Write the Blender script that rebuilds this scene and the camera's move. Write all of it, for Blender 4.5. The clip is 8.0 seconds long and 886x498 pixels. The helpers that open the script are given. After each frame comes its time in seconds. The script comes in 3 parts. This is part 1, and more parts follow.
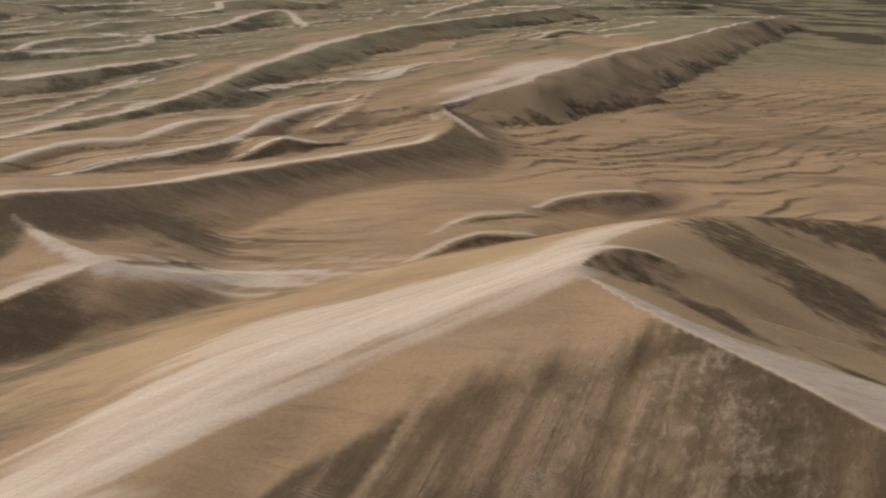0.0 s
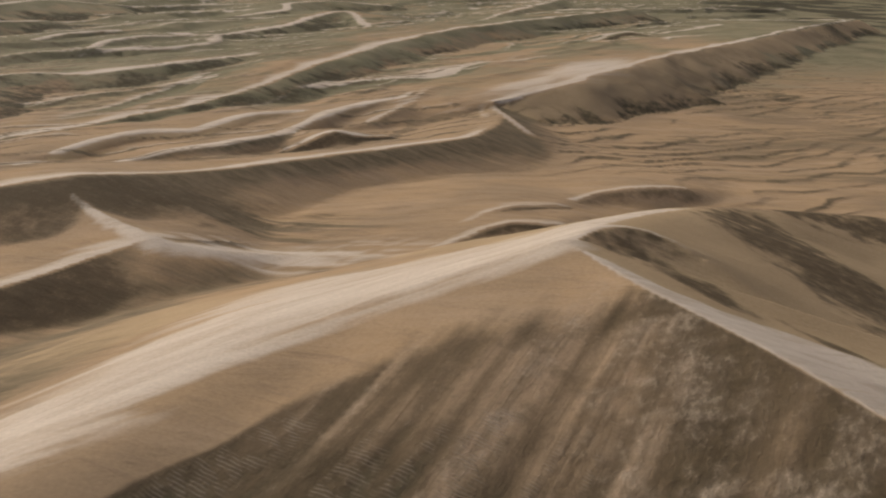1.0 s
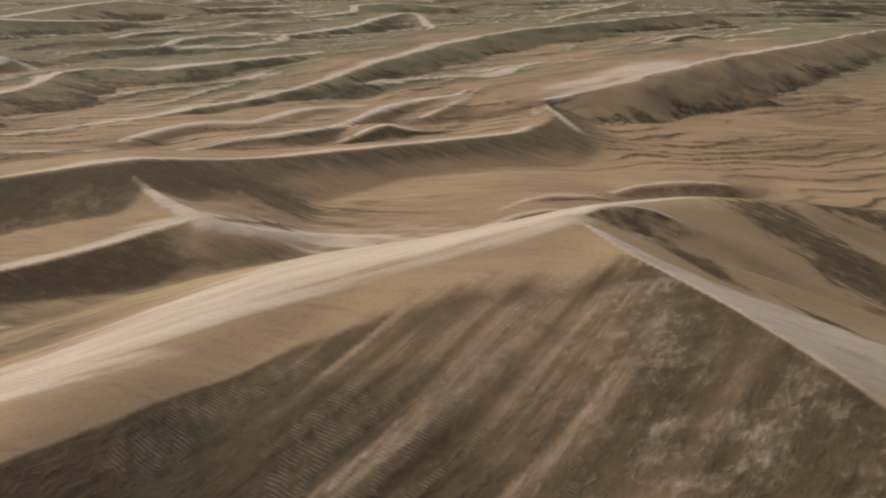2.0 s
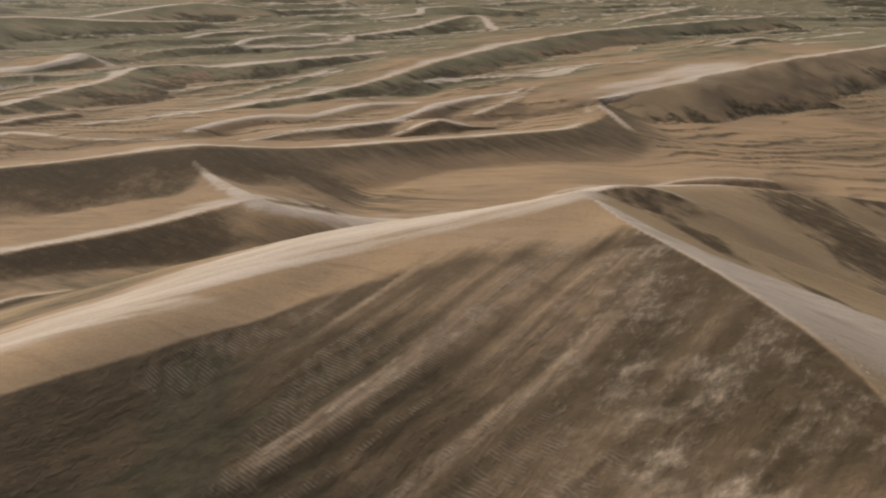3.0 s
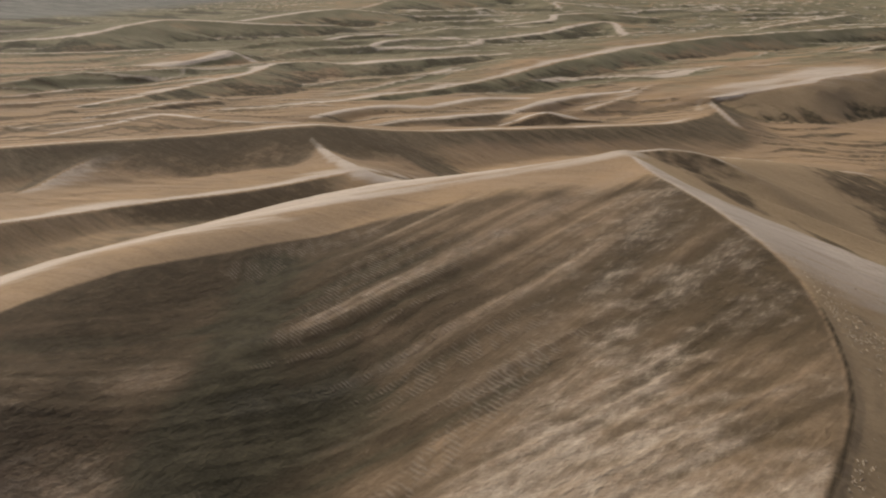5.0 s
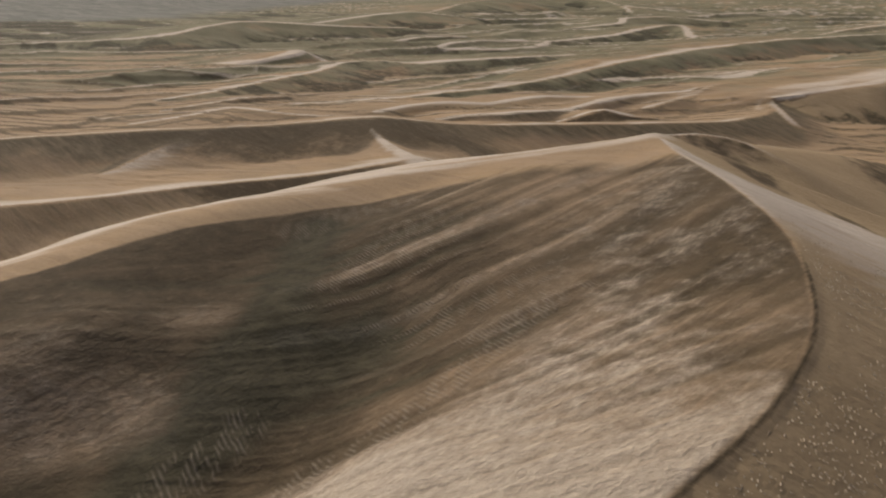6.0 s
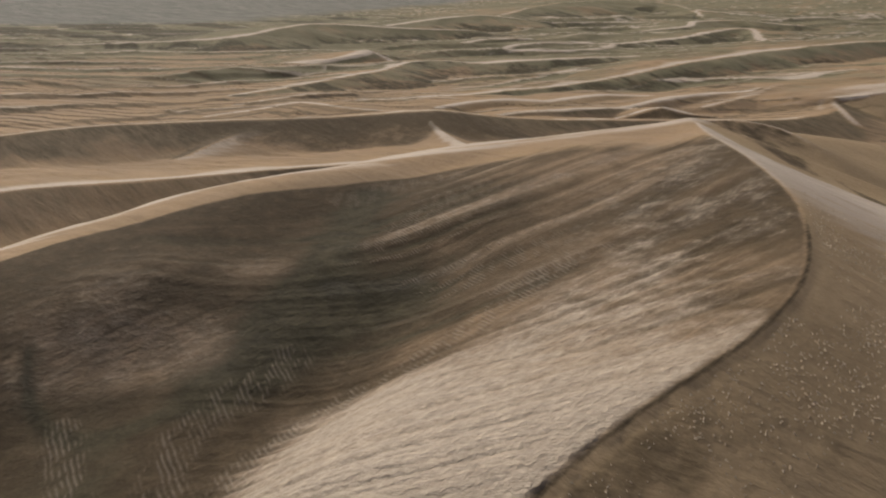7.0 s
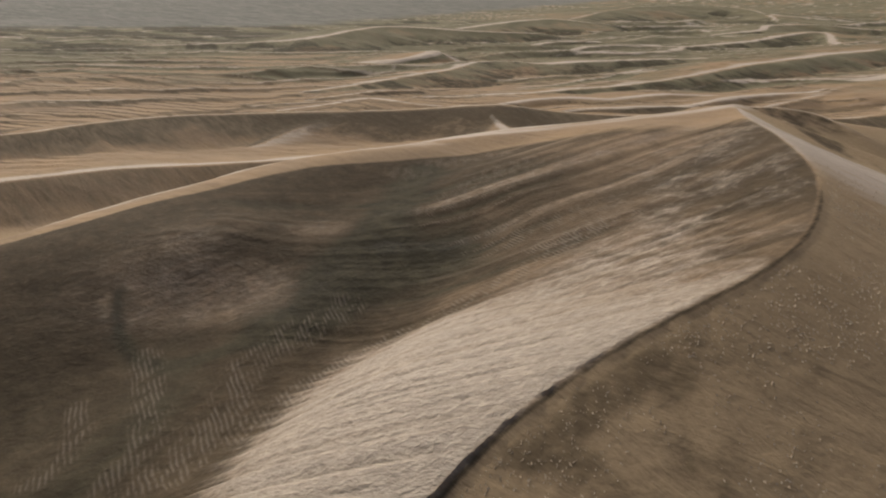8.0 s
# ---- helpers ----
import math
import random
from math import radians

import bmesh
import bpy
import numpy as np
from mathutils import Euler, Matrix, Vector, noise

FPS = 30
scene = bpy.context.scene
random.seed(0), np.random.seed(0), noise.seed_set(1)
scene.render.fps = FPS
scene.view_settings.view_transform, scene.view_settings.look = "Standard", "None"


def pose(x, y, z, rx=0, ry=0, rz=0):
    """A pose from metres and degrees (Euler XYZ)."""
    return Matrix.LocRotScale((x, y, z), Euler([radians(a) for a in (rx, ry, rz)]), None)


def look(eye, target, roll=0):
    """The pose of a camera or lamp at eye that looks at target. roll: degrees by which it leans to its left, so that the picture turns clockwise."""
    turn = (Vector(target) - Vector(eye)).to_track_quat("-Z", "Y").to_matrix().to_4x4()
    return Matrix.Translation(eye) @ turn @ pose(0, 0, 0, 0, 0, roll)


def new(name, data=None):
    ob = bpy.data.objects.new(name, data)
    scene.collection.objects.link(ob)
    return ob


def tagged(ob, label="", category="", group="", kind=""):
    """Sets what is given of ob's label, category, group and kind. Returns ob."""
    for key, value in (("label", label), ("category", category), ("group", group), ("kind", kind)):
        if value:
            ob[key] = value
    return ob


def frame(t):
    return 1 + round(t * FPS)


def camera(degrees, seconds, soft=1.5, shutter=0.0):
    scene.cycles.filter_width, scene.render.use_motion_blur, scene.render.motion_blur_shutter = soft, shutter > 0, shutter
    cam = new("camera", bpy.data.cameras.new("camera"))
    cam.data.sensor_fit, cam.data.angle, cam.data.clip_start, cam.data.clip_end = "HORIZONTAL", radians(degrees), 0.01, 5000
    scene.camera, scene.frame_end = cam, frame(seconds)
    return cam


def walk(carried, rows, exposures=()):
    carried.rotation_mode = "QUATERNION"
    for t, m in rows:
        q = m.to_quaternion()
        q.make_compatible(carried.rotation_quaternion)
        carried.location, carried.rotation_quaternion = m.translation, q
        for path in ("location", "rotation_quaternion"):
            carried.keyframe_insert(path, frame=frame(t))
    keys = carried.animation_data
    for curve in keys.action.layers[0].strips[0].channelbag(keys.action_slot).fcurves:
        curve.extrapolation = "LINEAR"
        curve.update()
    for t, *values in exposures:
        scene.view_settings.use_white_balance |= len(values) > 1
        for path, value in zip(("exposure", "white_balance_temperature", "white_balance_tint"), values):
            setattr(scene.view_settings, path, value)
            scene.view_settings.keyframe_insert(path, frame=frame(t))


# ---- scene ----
cam = camera(52.0, 8.0, 2.1)
PATH = [
    (0, (1.72, 1.13, 69.66), (2.2, 48.57, 53.87), 2.69),
    (0.5, (5.8, -2.78, 69.07), (4.49, 44.65, 53.3), 2.63),
    (1, (9.91, -6.99, 68.51), (6.78, 40.36, 52.76), 2.58),
    (1.5, (14.07, -11.38, 67.96), (9.1, 35.82, 52.24), 2.54),
    (2, (18.28, -15.86, 67.38), (11.48, 31.13, 51.69), 2.49),
    (2.5, (22.55, -20.32, 66.74), (13.93, 26.38, 51.1), 2.43),
    (3, (26.9, -24.69, 66.03), (16.46, 21.65, 50.44), 2.36),
    (3.5, (31.34, -28.97, 65.24), (19.09, 16.95, 49.71), 2.27),
    (4, (35.88, -33.16, 64.37), (21.83, 12.27, 48.92), 2.17),
    (4.5, (40.53, -37.37, 63.48), (24.69, 7.49, 48.11), 2.06),
    (5, (45.31, -41.72, 62.62), (27.68, 2.5, 47.34), 1.95),
    (5.5, (50.17, -46.17, 61.79), (30.76, -2.67, 46.59), 1.85),
    (6, (54.95, -50.5, 60.92), (33.81, -7.79, 45.8), 1.75),
    (6.5, (59.56, -54.6, 59.95), (36.75, -12.72, 44.92), 1.64),
    (7, (64.11, -58.59, 58.89), (39.67, -17.6, 43.97), 1.52),
    (7.5, (68.73, -62.72, 57.8), (42.68, -22.69, 43.0), 1.42),
    (8, (73.58, -67.18, 56.72), (45.93, -28.2, 42.04), 1.33),
]
walk(cam, [(t, look(eye, target, roll)) for t, eye, target, roll in PATH])

# ---- light: a hazy sun from beyond and to the left, and the sky ----
SUN_AZ, SUN_EL = -62.0, 36.0
world = bpy.data.worlds.new("world")
scene.world = world
world.use_nodes = True
wn = world.node_tree.nodes
sky = wn.new("ShaderNodeTexSky")
sky.sky_type = "NISHITA"
sky.sun_disc = False
sky.sun_elevation, sky.sun_rotation = radians(SUN_EL), radians(SUN_AZ)
sky.dust_density, sky.air_density = 7.0, 0.75
wn["Background"].inputs["Strength"].default_value = 0.08
world.node_tree.links.new(sky.outputs["Color"], wn["Background"].inputs["Color"])
sun = new("sun", bpy.data.lights.new("sun", "SUN"))
sun.data.energy, sun.data.angle, sun.data.color = 1.85, radians(10.0), (1.0, 0.96, 0.885)
to_sun = Vector((math.sin(radians(SUN_AZ)) * math.cos(radians(SUN_EL)), math.cos(radians(SUN_AZ)) * math.cos(radians(SUN_EL)), math.sin(radians(SUN_EL))))
sun.matrix_world = look(to_sun * 200, (0, 0, 0))
scene.view_settings.exposure = 0.0


# ---- materials ----
def sand_material():
    """Wind-blown sand: tan, pale and brown grains and painted shade of lee faces, mixed by the mesh's own fields,
    broken up by streaks, patches, ripples and grain.
    """
    m = bpy.data.materials.new("sand")
    m.use_nodes = True
    n, l = m.node_tree.nodes, m.node_tree.links
    bsdf = n["Principled BSDF"]
    pos = n.new("ShaderNodeTexCoord").outputs["Object"]

    def mapped(scale, turn=0.0):
        k = n.new("ShaderNodeMapping")
        k.vector_type = "TEXTURE"
        k.inputs["Scale"].default_value = scale
        k.inputs["Rotation"].default_value = (0, 0, radians(turn))
        l.new(pos, k.inputs["Vector"])
        return k.outputs["Vector"]

    def noise_tex(vec, scale=1.0, detail=4.0, rough=0.55, distort=0.0):
        k = n.new("ShaderNodeTexNoise")
        k.inputs["Scale"].default_value, k.inputs["Detail"].default_value = scale, detail
        k.inputs["Roughness"].default_value, k.inputs["Distortion"].default_value = rough, distort
        l.new(vec, k.inputs["Vector"])
        return k.outputs["Fac"]

    def field(name):
        k = n.new("ShaderNodeAttribute")
        k.attribute_name = name
        return k.outputs["Fac"]

    def math_node(op, a, b=None, c=None, clamp=False):
        k = n.new("ShaderNodeMath")
        k.operation, k.use_clamp = op, clamp
        for i, v in enumerate((a, b, c)):
            if v is None:
                continue
            if isinstance(v, (int, float)):
                k.inputs[i].default_value = v
            else:
                l.new(v, k.inputs[i])
        return k.outputs[0]

    def ramp(v, lo, hi):
        k = n.new("ShaderNodeMapRange")
        k.interpolation_type = "SMOOTHSTEP"
        k.inputs["From Min"].default_value, k.inputs["From Max"].default_value = lo, hi
        l.new(v, k.inputs["Value"])
        return k.outputs["Result"]

    def mix(fac, a, b):
        k = n.new("ShaderNodeMix")
        k.data_type = "RGBA"
        for v, socket in ((fac, k.inputs[0]), (a, k.inputs[6]), (b, k.inputs[7])):
            if isinstance(v, tuple):
                socket.default_value = (*v, 1)
            elif isinstance(v, float):
                socket.default_value = v
            else:
                l.new(v, socket)
        return k.outputs[2]

    streak = noise_tex(mapped((26.0, 2.6, 6.0), 40), 1.0, 5.0, 0.6, 0.6)
    run_down = noise_tex(mapped((26.0, 2.0, 6.0), -11), 1.0, 5.0, 0.6, 0.7)
    streak_far = noise_tex(mapped((60.0, 9.0, 20.0), 8), 1.0, 5.0, 0.6, 0.8)
    patch = noise_tex(mapped((30.0, 30.0, 30.0)), 1.0, 6.0, 0.6, 0.5)
    blotch = noise_tex(mapped((3.2, 3.2, 3.2)), 1.0, 5.0, 0.65)
    grain = noise_tex(mapped((0.5, 0.5, 0.5)), 1.0, 3.0, 0.6)
    lumps = noise_tex(mapped((0.85, 0.5, 0.6), 20), 1.0, 3.0, 0.6)

    pebble = noise_tex(mapped((1.5, 0.85, 1.0), 66), 1.0, 5.0, 0.65)

    def broken(name, amount, by, soft=0.22):
        """A field whose edge is frayed by a noise."""
        v = math_node("ADD", field(name), math_node("MULTIPLY", math_node("SUBTRACT", by, 0.5), amount))
        return ramp(v, 0.5 - soft, 0.5 + soft)

    threads = noise_tex(mapped((30.0, 1.15, 8.0), 69), 1.0, 4.0, 0.6, 0.5)
    drift = noise_tex(mapped((11.0, 2.6, 4.0), -14), 1.0, 5.0, 0.62, 0.9)
    warm = mix(ramp(patch, 0.35, 0.68), (0.395, 0.267, 0.15), (0.31, 0.218, 0.131))
    warm = mix(math_node("MULTIPLY", ramp(drift, 0.48, 0.72), 0.5), warm, (0.245, 0.17, 0.108))
    warm = mix(math_node("MULTIPLY", ramp(streak_far, 0.45, 0.75), 0.45), warm, (0.46, 0.33, 0.215))
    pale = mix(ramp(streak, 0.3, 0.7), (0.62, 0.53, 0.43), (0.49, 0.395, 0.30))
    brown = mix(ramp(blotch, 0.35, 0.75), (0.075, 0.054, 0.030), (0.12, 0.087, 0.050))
    grit = mix(ramp(pebble, 0.3, 0.72), (0.29, 0.223, 0.152), (0.42, 0.33, 0.232))
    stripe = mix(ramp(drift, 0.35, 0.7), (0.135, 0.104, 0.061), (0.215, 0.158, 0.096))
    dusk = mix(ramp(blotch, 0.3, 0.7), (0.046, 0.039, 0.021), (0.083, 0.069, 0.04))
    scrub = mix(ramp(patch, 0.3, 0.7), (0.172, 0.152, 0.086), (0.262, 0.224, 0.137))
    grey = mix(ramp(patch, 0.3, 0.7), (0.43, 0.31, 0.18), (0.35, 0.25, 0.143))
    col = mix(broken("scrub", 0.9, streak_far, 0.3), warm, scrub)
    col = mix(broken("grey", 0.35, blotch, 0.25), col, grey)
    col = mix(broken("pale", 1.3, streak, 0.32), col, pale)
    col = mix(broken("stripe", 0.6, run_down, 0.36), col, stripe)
    bowl = mix(ramp(threads, 0.34, 0.66), (0.18, 0.126, 0.074), (0.315, 0.222, 0.138))
    bowl = mix(math_node("MULTIPLY", ramp(blotch, 0.45, 0.7), 0.5), bowl, (0.145, 0.1, 0.058))
    col = mix(broken("bowl", 0.9, threads, 0.4), col, bowl)
    frayer = math_node("ADD", blotch, math_node("MULTIPLY", math_node("MULTIPLY", field("hollow"), 0.5), math_node("SUBTRACT", threads, blotch)))
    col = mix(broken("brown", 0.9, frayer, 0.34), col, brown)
    col = mix(broken("grit", 1.25, pebble, 0.45), col, grit)
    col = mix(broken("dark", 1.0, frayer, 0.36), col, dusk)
    flat = mix(ramp(streak_far, 0.35, 0.7), (0.18, 0.172, 0.142), (0.27, 0.255, 0.214))
    col = mix(field("flat"), col, flat)
    gloss = math_node("MULTIPLY", field("grit"), 0.7)
    l.new(math_node("SUBTRACT", 0.9, math_node("MULTIPLY", gloss, 0.38)), bsdf.inputs["Roughness"])
    l.new(math_node("ADD", 0.12, math_node("MULTIPLY", gloss, 0.8)), bsdf.inputs["Specular IOR Level"])

    def ripples(scale, turn):
        wave = n.new("ShaderNodeTexWave")
        wave.wave_type, wave.bands_direction = "BANDS", "X"
        wave.inputs["Scale"].default_value = scale
        wave.inputs["Distortion"].default_value, wave.inputs["Detail"].default_value = 5.0, 2.0
        wave.inputs["Detail Scale"].default_value = 0.4
        l.new(mapped((1, 1, 1), turn), wave.inputs["Vector"])
        broken_up = ramp(noise_tex(mapped((2.6, 1.1, 1.5), turn + 60), 1.0, 2.0, 0.5), 0.36, 0.62)
        return math_node("MULTIPLY", wave.outputs["Fac"], broken_up)

    rip = math_node("MULTIPLY", broken("ripple", 1.1, blotch, 0.27), ripples(0.70, 63))
    rip = math_node("ADD", rip, math_node("MULTIPLY", math_node("MULTIPLY", broken("ridges", 1.1, blotch, 0.27), ripples(0.52, 58)), 1.2))
    col = mix(math_node("MULTIPLY", rip, 0.34, clamp=True), col, (0.30, 0.245, 0.185))
    tone = math_node("ADD", 0.80, math_node("MULTIPLY", grain, 0.4))
    vm = n.new("ShaderNodeVectorMath")
    vm.operation = "SCALE"
    l.new(col, vm.inputs[0])
    l.new(tone, vm.inputs["Scale"])
    l.new(vm.outputs[0], bsdf.inputs["Base Color"])
    rough = math_node("MULTIPLY", math_node("ADD", field("grit"), 0.18), math_node("SUBTRACT", lumps, 0.5))
    height = math_node("ADD", math_node("MULTIPLY", rip, 0.085), math_node("MULTIPLY", rough, 0.27))
    height = math_node("ADD", height, math_node("MULTIPLY", blotch, 0.22))
    height = math_node("ADD", height, math_node("MULTIPLY", math_node("SUBTRACT", 1.0, field("hollow")), math_node("ADD", math_node("MULTIPLY", math_node("SUBTRACT", drift, 0.5), 0.25), math_node("MULTIPLY", math_node("SUBTRACT", streak_far, 0.5), 0.5))))
    height = math_node("ADD", height, math_node("MULTIPLY", field("hollow"), math_node("MULTIPLY", math_node("SUBTRACT", pebble, 0.5), 0.24)))
    bump = n.new("ShaderNodeBump")
    bump.inputs["Strength"].default_value, bump.inputs["Distance"].default_value = 1.0, 1.0
    l.new(height, bump.inputs["Height"])
    l.new(bump.outputs["Normal"], bsdf.inputs["Normal"])
    return m


SAND = sand_material()

# ---- the lie of the land ----
# Each dune is a crest line (x, y, height) with the fall of its left and right flank, seen along the line, and its crest's rounding.
DUNES = {
    "great_west": dict(thing="great_dune", crest=[(17, 104, 31.5), (3, 96, 30), (-12, 82, 28.2), (-23, 62, 26.5), (-31, 42, 25.5), (-37, 20, 22.5), (-44, 0, 19), (-54, -22, 14), (-66, -50, 7)], left=0.40, right=0.40, round=8.0),
    "great_east": dict(thing="great_dune", crest=[(18.2, 104, 32.9), (25.2, 90.5, 33.5), (37, 70, 34), (46.5, 52, 33), (51, 33, 31.3), (50.3, 20, 29.7), (48.4, 11.8, 28.8), (45.3, 4.2, 27.0), (42.5, -3.2, 24.7), (40.2, -11, 22), (39.2, -19, 19), (38, -32, 14), (36, -50, 8)], left=0.42, right=0.33, round=1.0),
    "great_spur": dict(thing="great_dune", crest=[(18, 104, 31.5), (15, 86, 31.5), (10, 70, 29.5), (2, 56, 25.5), (-4, 44, 21)], left=0.25, right=0.25, round=9.0),
    "great_north": dict(thing="great_dune", crest=[(22, 116, 31.2), (25.5, 125, 29.8), (31, 138, 27.6), (40.6, 155.4, 24.5), (53.7, 180, 19), (67, 193, 16), (82, 205, 12.8), (97, 214, 10.4), (115, 220, 8), (140, 226, 5)], left=0.42, right=0.32, round=4.0),
    "great_shoulder": dict(thing="great_dune", crest=[(18.8, 105.5, 32.7), (21.5, 111.5, 32.6), (25.5, 117.5, 31.9), (30.5, 120, 31), (36, 118.5, 29.2), (41, 115, 26.8), (46, 110.5, 23.8)], left=0.50, right=0.55, round=0.8),
    "fork_arm": dict(thing="fork_dune", crest=[(-150, 5, 5), (-131, 42, 7), (-124, 67, 7), (-107, 92, 7), (-98, 113, 6.5), (-88, 129, 6.5), (-79, 144, 6.5), (-70, 159, 7.2), (-63, 168, 8)], left=0.10, right=0.38, round=0.6),
    "fork_stem": dict(thing="fork_dune", crest=[(-90, 189, 9.6), (-84, 184, 9.4), (-72, 175, 8.7), (-61, 167.5, 8.0), (-54, 171, 6.0), (-47, 175.5, 4.0), (-37, 180, 2.4), (-24, 183, 1)], left=0.36, right=0.34, round=0.8),
    "long_crest": dict(thing="long_dune", crest=[(-230, 20, 6), (-184, 70, 8), (-178, 97, 9), (-165, 122, 10), (-145, 150, 10), (-124, 172, 10.5), (-108, 187, 11.5), (-92, 198, 13), (-77, 216, 10), (-58, 241, 8), (-29, 281, 6), (-3, 315, 5), (6, 350, 4), (4, 384, 3.4)], left=0.19, right=0.31, round=1.2),
    "long_spur": dict(thing="long_dune", crest=[(-126, 172, 10), (-131, 160, 9), (-133, 149, 7.6), (-133, 137, 6), (-132, 125, 4.2), (-133, 112, 2)], left=0.30, right=0.42, round=1.2),
    "slip_crest": dict(thing="slip_dune", crest=[(4, 384, 3.4), (19, 405, 7), (38, 429, 10), (66, 477, 13), (108, 554, 14), (170, 667, 14), (263, 842, 14), (391, 1073, 12)], left=0.08, right=0.46, round=2.2),
    "slip_foot": dict(thing="slip_dune", crest=[(4, 384, 3.8), (13, 354, 3.0), (24, 336, -1.0)], left=0.40, right=0.3, round=0.5),
    "far_crest": dict(thing="far_dune", crest=[(-170, 255, 2), (-144, 297, 2.5), (-131, 327, 3.4), (-116, 349, 4.5), (-104, 381, 6), (-95, 423, 8), (-82, 483, 10), (-63, 580, 11), (-33, 676, 12), (8, 777, 12), (63, 892, 12), (136, 1049, 12)], left=0.09, right=0.36, round=2.5),
    "ridge_crest": dict(thing="ridge_dune", crest=[(-230, 360, 3), (-192, 392, 6), (-173, 407, 8), (-158, 441, 8), (-144, 478, 7.5), (-135, 522, 5)], left=0.10, right=0.33, round=2.5),
    "far_fork": dict(thing="far_fork_dune", crest=[(-190, 640, 4), (-163, 699, 7), (-158, 780, 9), (-143, 830, 10), (-117, 762, 6), (-92, 681, 2)], left=0.10, right=0.30, round=1.8),
    "west_crest": dict(thing="west_dune", crest=[(-460, 330, 3), (-403, 399, 6), (-383, 414, 9), (-396, 466, 11), (-405, 522, 12), (-389, 548, 11), (-359, 578, 9), (-330, 640, 6)], left=0.12, right=0.27, round=2.0),
    "peak_arm": dict(thing="peak_dune", crest=[(-305, 325, 0.8), (-280, 344, 3), (-262, 352, 6), (-252, 374, 9), (-256, 385, 10)], left=0.16, right=0.5, round=1.8),
    "peak_ridge": dict(thing="peak_dune", crest=[(-258, 387, 10), (-248, 389, 7), (-235, 385, 2)], left=0.4, right=0.45, round=0.4),
    "low_crest": dict(thing="low_dune", crest=[(-128, 258, 3.6), (-122, 277, 4.4), (-113, 292, 4.4), (-99, 298, 4.4), (-95, 315, 4.2), (-89, 339, 4), (-75, 354, 3.2)], left=0.09, right=0.45, round=1.8),
    "knoll": dict(thing="knoll_dune", crest=[(-64, 288, 1.5), (-57, 298, 4), (-50, 305, 6.0), (-44, 305, 4.4), (-34, 318, 2.5)], left=0.25, right=0.55, round=1.0),
    "curl": dict(thing="curl_dune", crest=[(-70, 311, 2.5), (-66, 330, 3.5), (-57, 367, 4), (-42, 391, 4), (-33, 406, 4.4), (-28, 424, 4.5)], left=0.12, right=0.5, round=1.8),
    "lens_a": dict(thing="lens_dune_a", crest=[(-6, 176, 3.5), (1, 187, 6.5), (12, 200, 7.5), (23, 205, 6)], left=0.12, right=0.45, round=0.4),
    "lens_b": dict(thing="lens_dune_b", crest=[(-3, 195, 3.5), (4, 205, 5.8), (13, 218, 6.5), (25, 227, 4.5)], left=0.12, right=0.5, round=0.4),
    "lens_c": dict(thing="lens_dune_c", crest=[(26, 234, 2.5), (39, 253, 3), (53, 262, 3), (64, 267, 2)], left=0.12, right=0.5, round=0.4),
    "back_crest": dict(thing="back_dune", crest=[(-190, 190, 1.5), (-179, 209, 3.5), (-174, 226, 4.5), (-155, 226, 4.5), (-139, 235, 3.5), (-128, 250, 2)], left=0.10, right=0.16, round=1.0),
    "hill_crest": dict(thing="hill_dune", crest=[(-425, 640, 3), (-408, 675, 8), (-398, 718, 11), (-386, 765, 12), (-358, 790, 9), (-330, 840, 4)], left=0.12, right=0.22, round=3.0),
    "high_crest": dict(thing="high_dune", crest=[(-420, 860, 6), (-440, 980, 11), (-450, 1110, 15), (-420, 1230, 16), (-360, 1260, 14), (-300, 1180, 9), (-270, 1120, 4)], left=0.08, right=0.16, round=4.0),
    "far_arch": dict(thing="far_arch_dune", crest=[(-230, 790, 4), (-198, 832, 9), (-212, 904, 10), (-185, 972, 10), (-130, 1010, 6)], left=0.12, right=0.24, round=2.0),
    "far_bow": dict(thing="far_bow_dune", crest=[(-77, 694, 3), (-50, 749, 6), (-22, 809, 8), (7, 967, 9), (65, 1250, 8)], left=0.12, right=0.26, round=2.0),
    "west_ridge": dict(thing="west_ridge_dune", crest=[(-222, 240, 1.5), (-212, 270, 4), (-210, 305, 5.5), (-207, 332, 6.5), (-212, 366, 7.5), (-203, 386, 7.5), (-190, 394, 6.5)], left=0.13, right=0.24, round=1.5),
    "thread_a": dict(thing="thread_dune_a", crest=[(-243, 530, 2), (-240, 551, 4.5), (-233, 587, 5), (-214, 626, 3)], left=0.12, right=0.4, round=0.8),
    "thread_b": dict(thing="thread_dune_b", crest=[(-232, 490, 2), (-218, 508, 4.5), (-193, 532, 4.5), (-183, 580, 5), (-196, 630, 3)], left=0.12, right=0.4, round=0.8),
    "thread_c": dict(thing="thread_dune_c", crest=[(-292, 560, 2), (-284, 582, 4.5), (-274, 606, 4.5), (-270, 635, 3)], left=0.12, right=0.4, round=0.8),
    "step_crest": dict(thing="step_dune", crest=[(-108, 255, 1.5), (-96, 269, 3.6), (-82, 280, 4.4), (-75, 291, 4.6), (-70, 301, 4.2), (-67, 314, 2.5)], left=0.12, right=0.5, round=0.8),
    "apron": dict(thing="apron_dune", crest=[(-45, 350, 1.5), (-38, 368, 3), (-24, 409, 4), (3, 456, 4.4), (23, 498, 3)], left=0.12, right=0.3, round=1.2),
    "tail": dict(thing="tail_dune", crest=[(-198, 214, 1.5), (-193, 228, 3.4), (-189, 250, 4.2), (-186, 274, 2.6)], left=0.14, right=0.4, round=0.8),
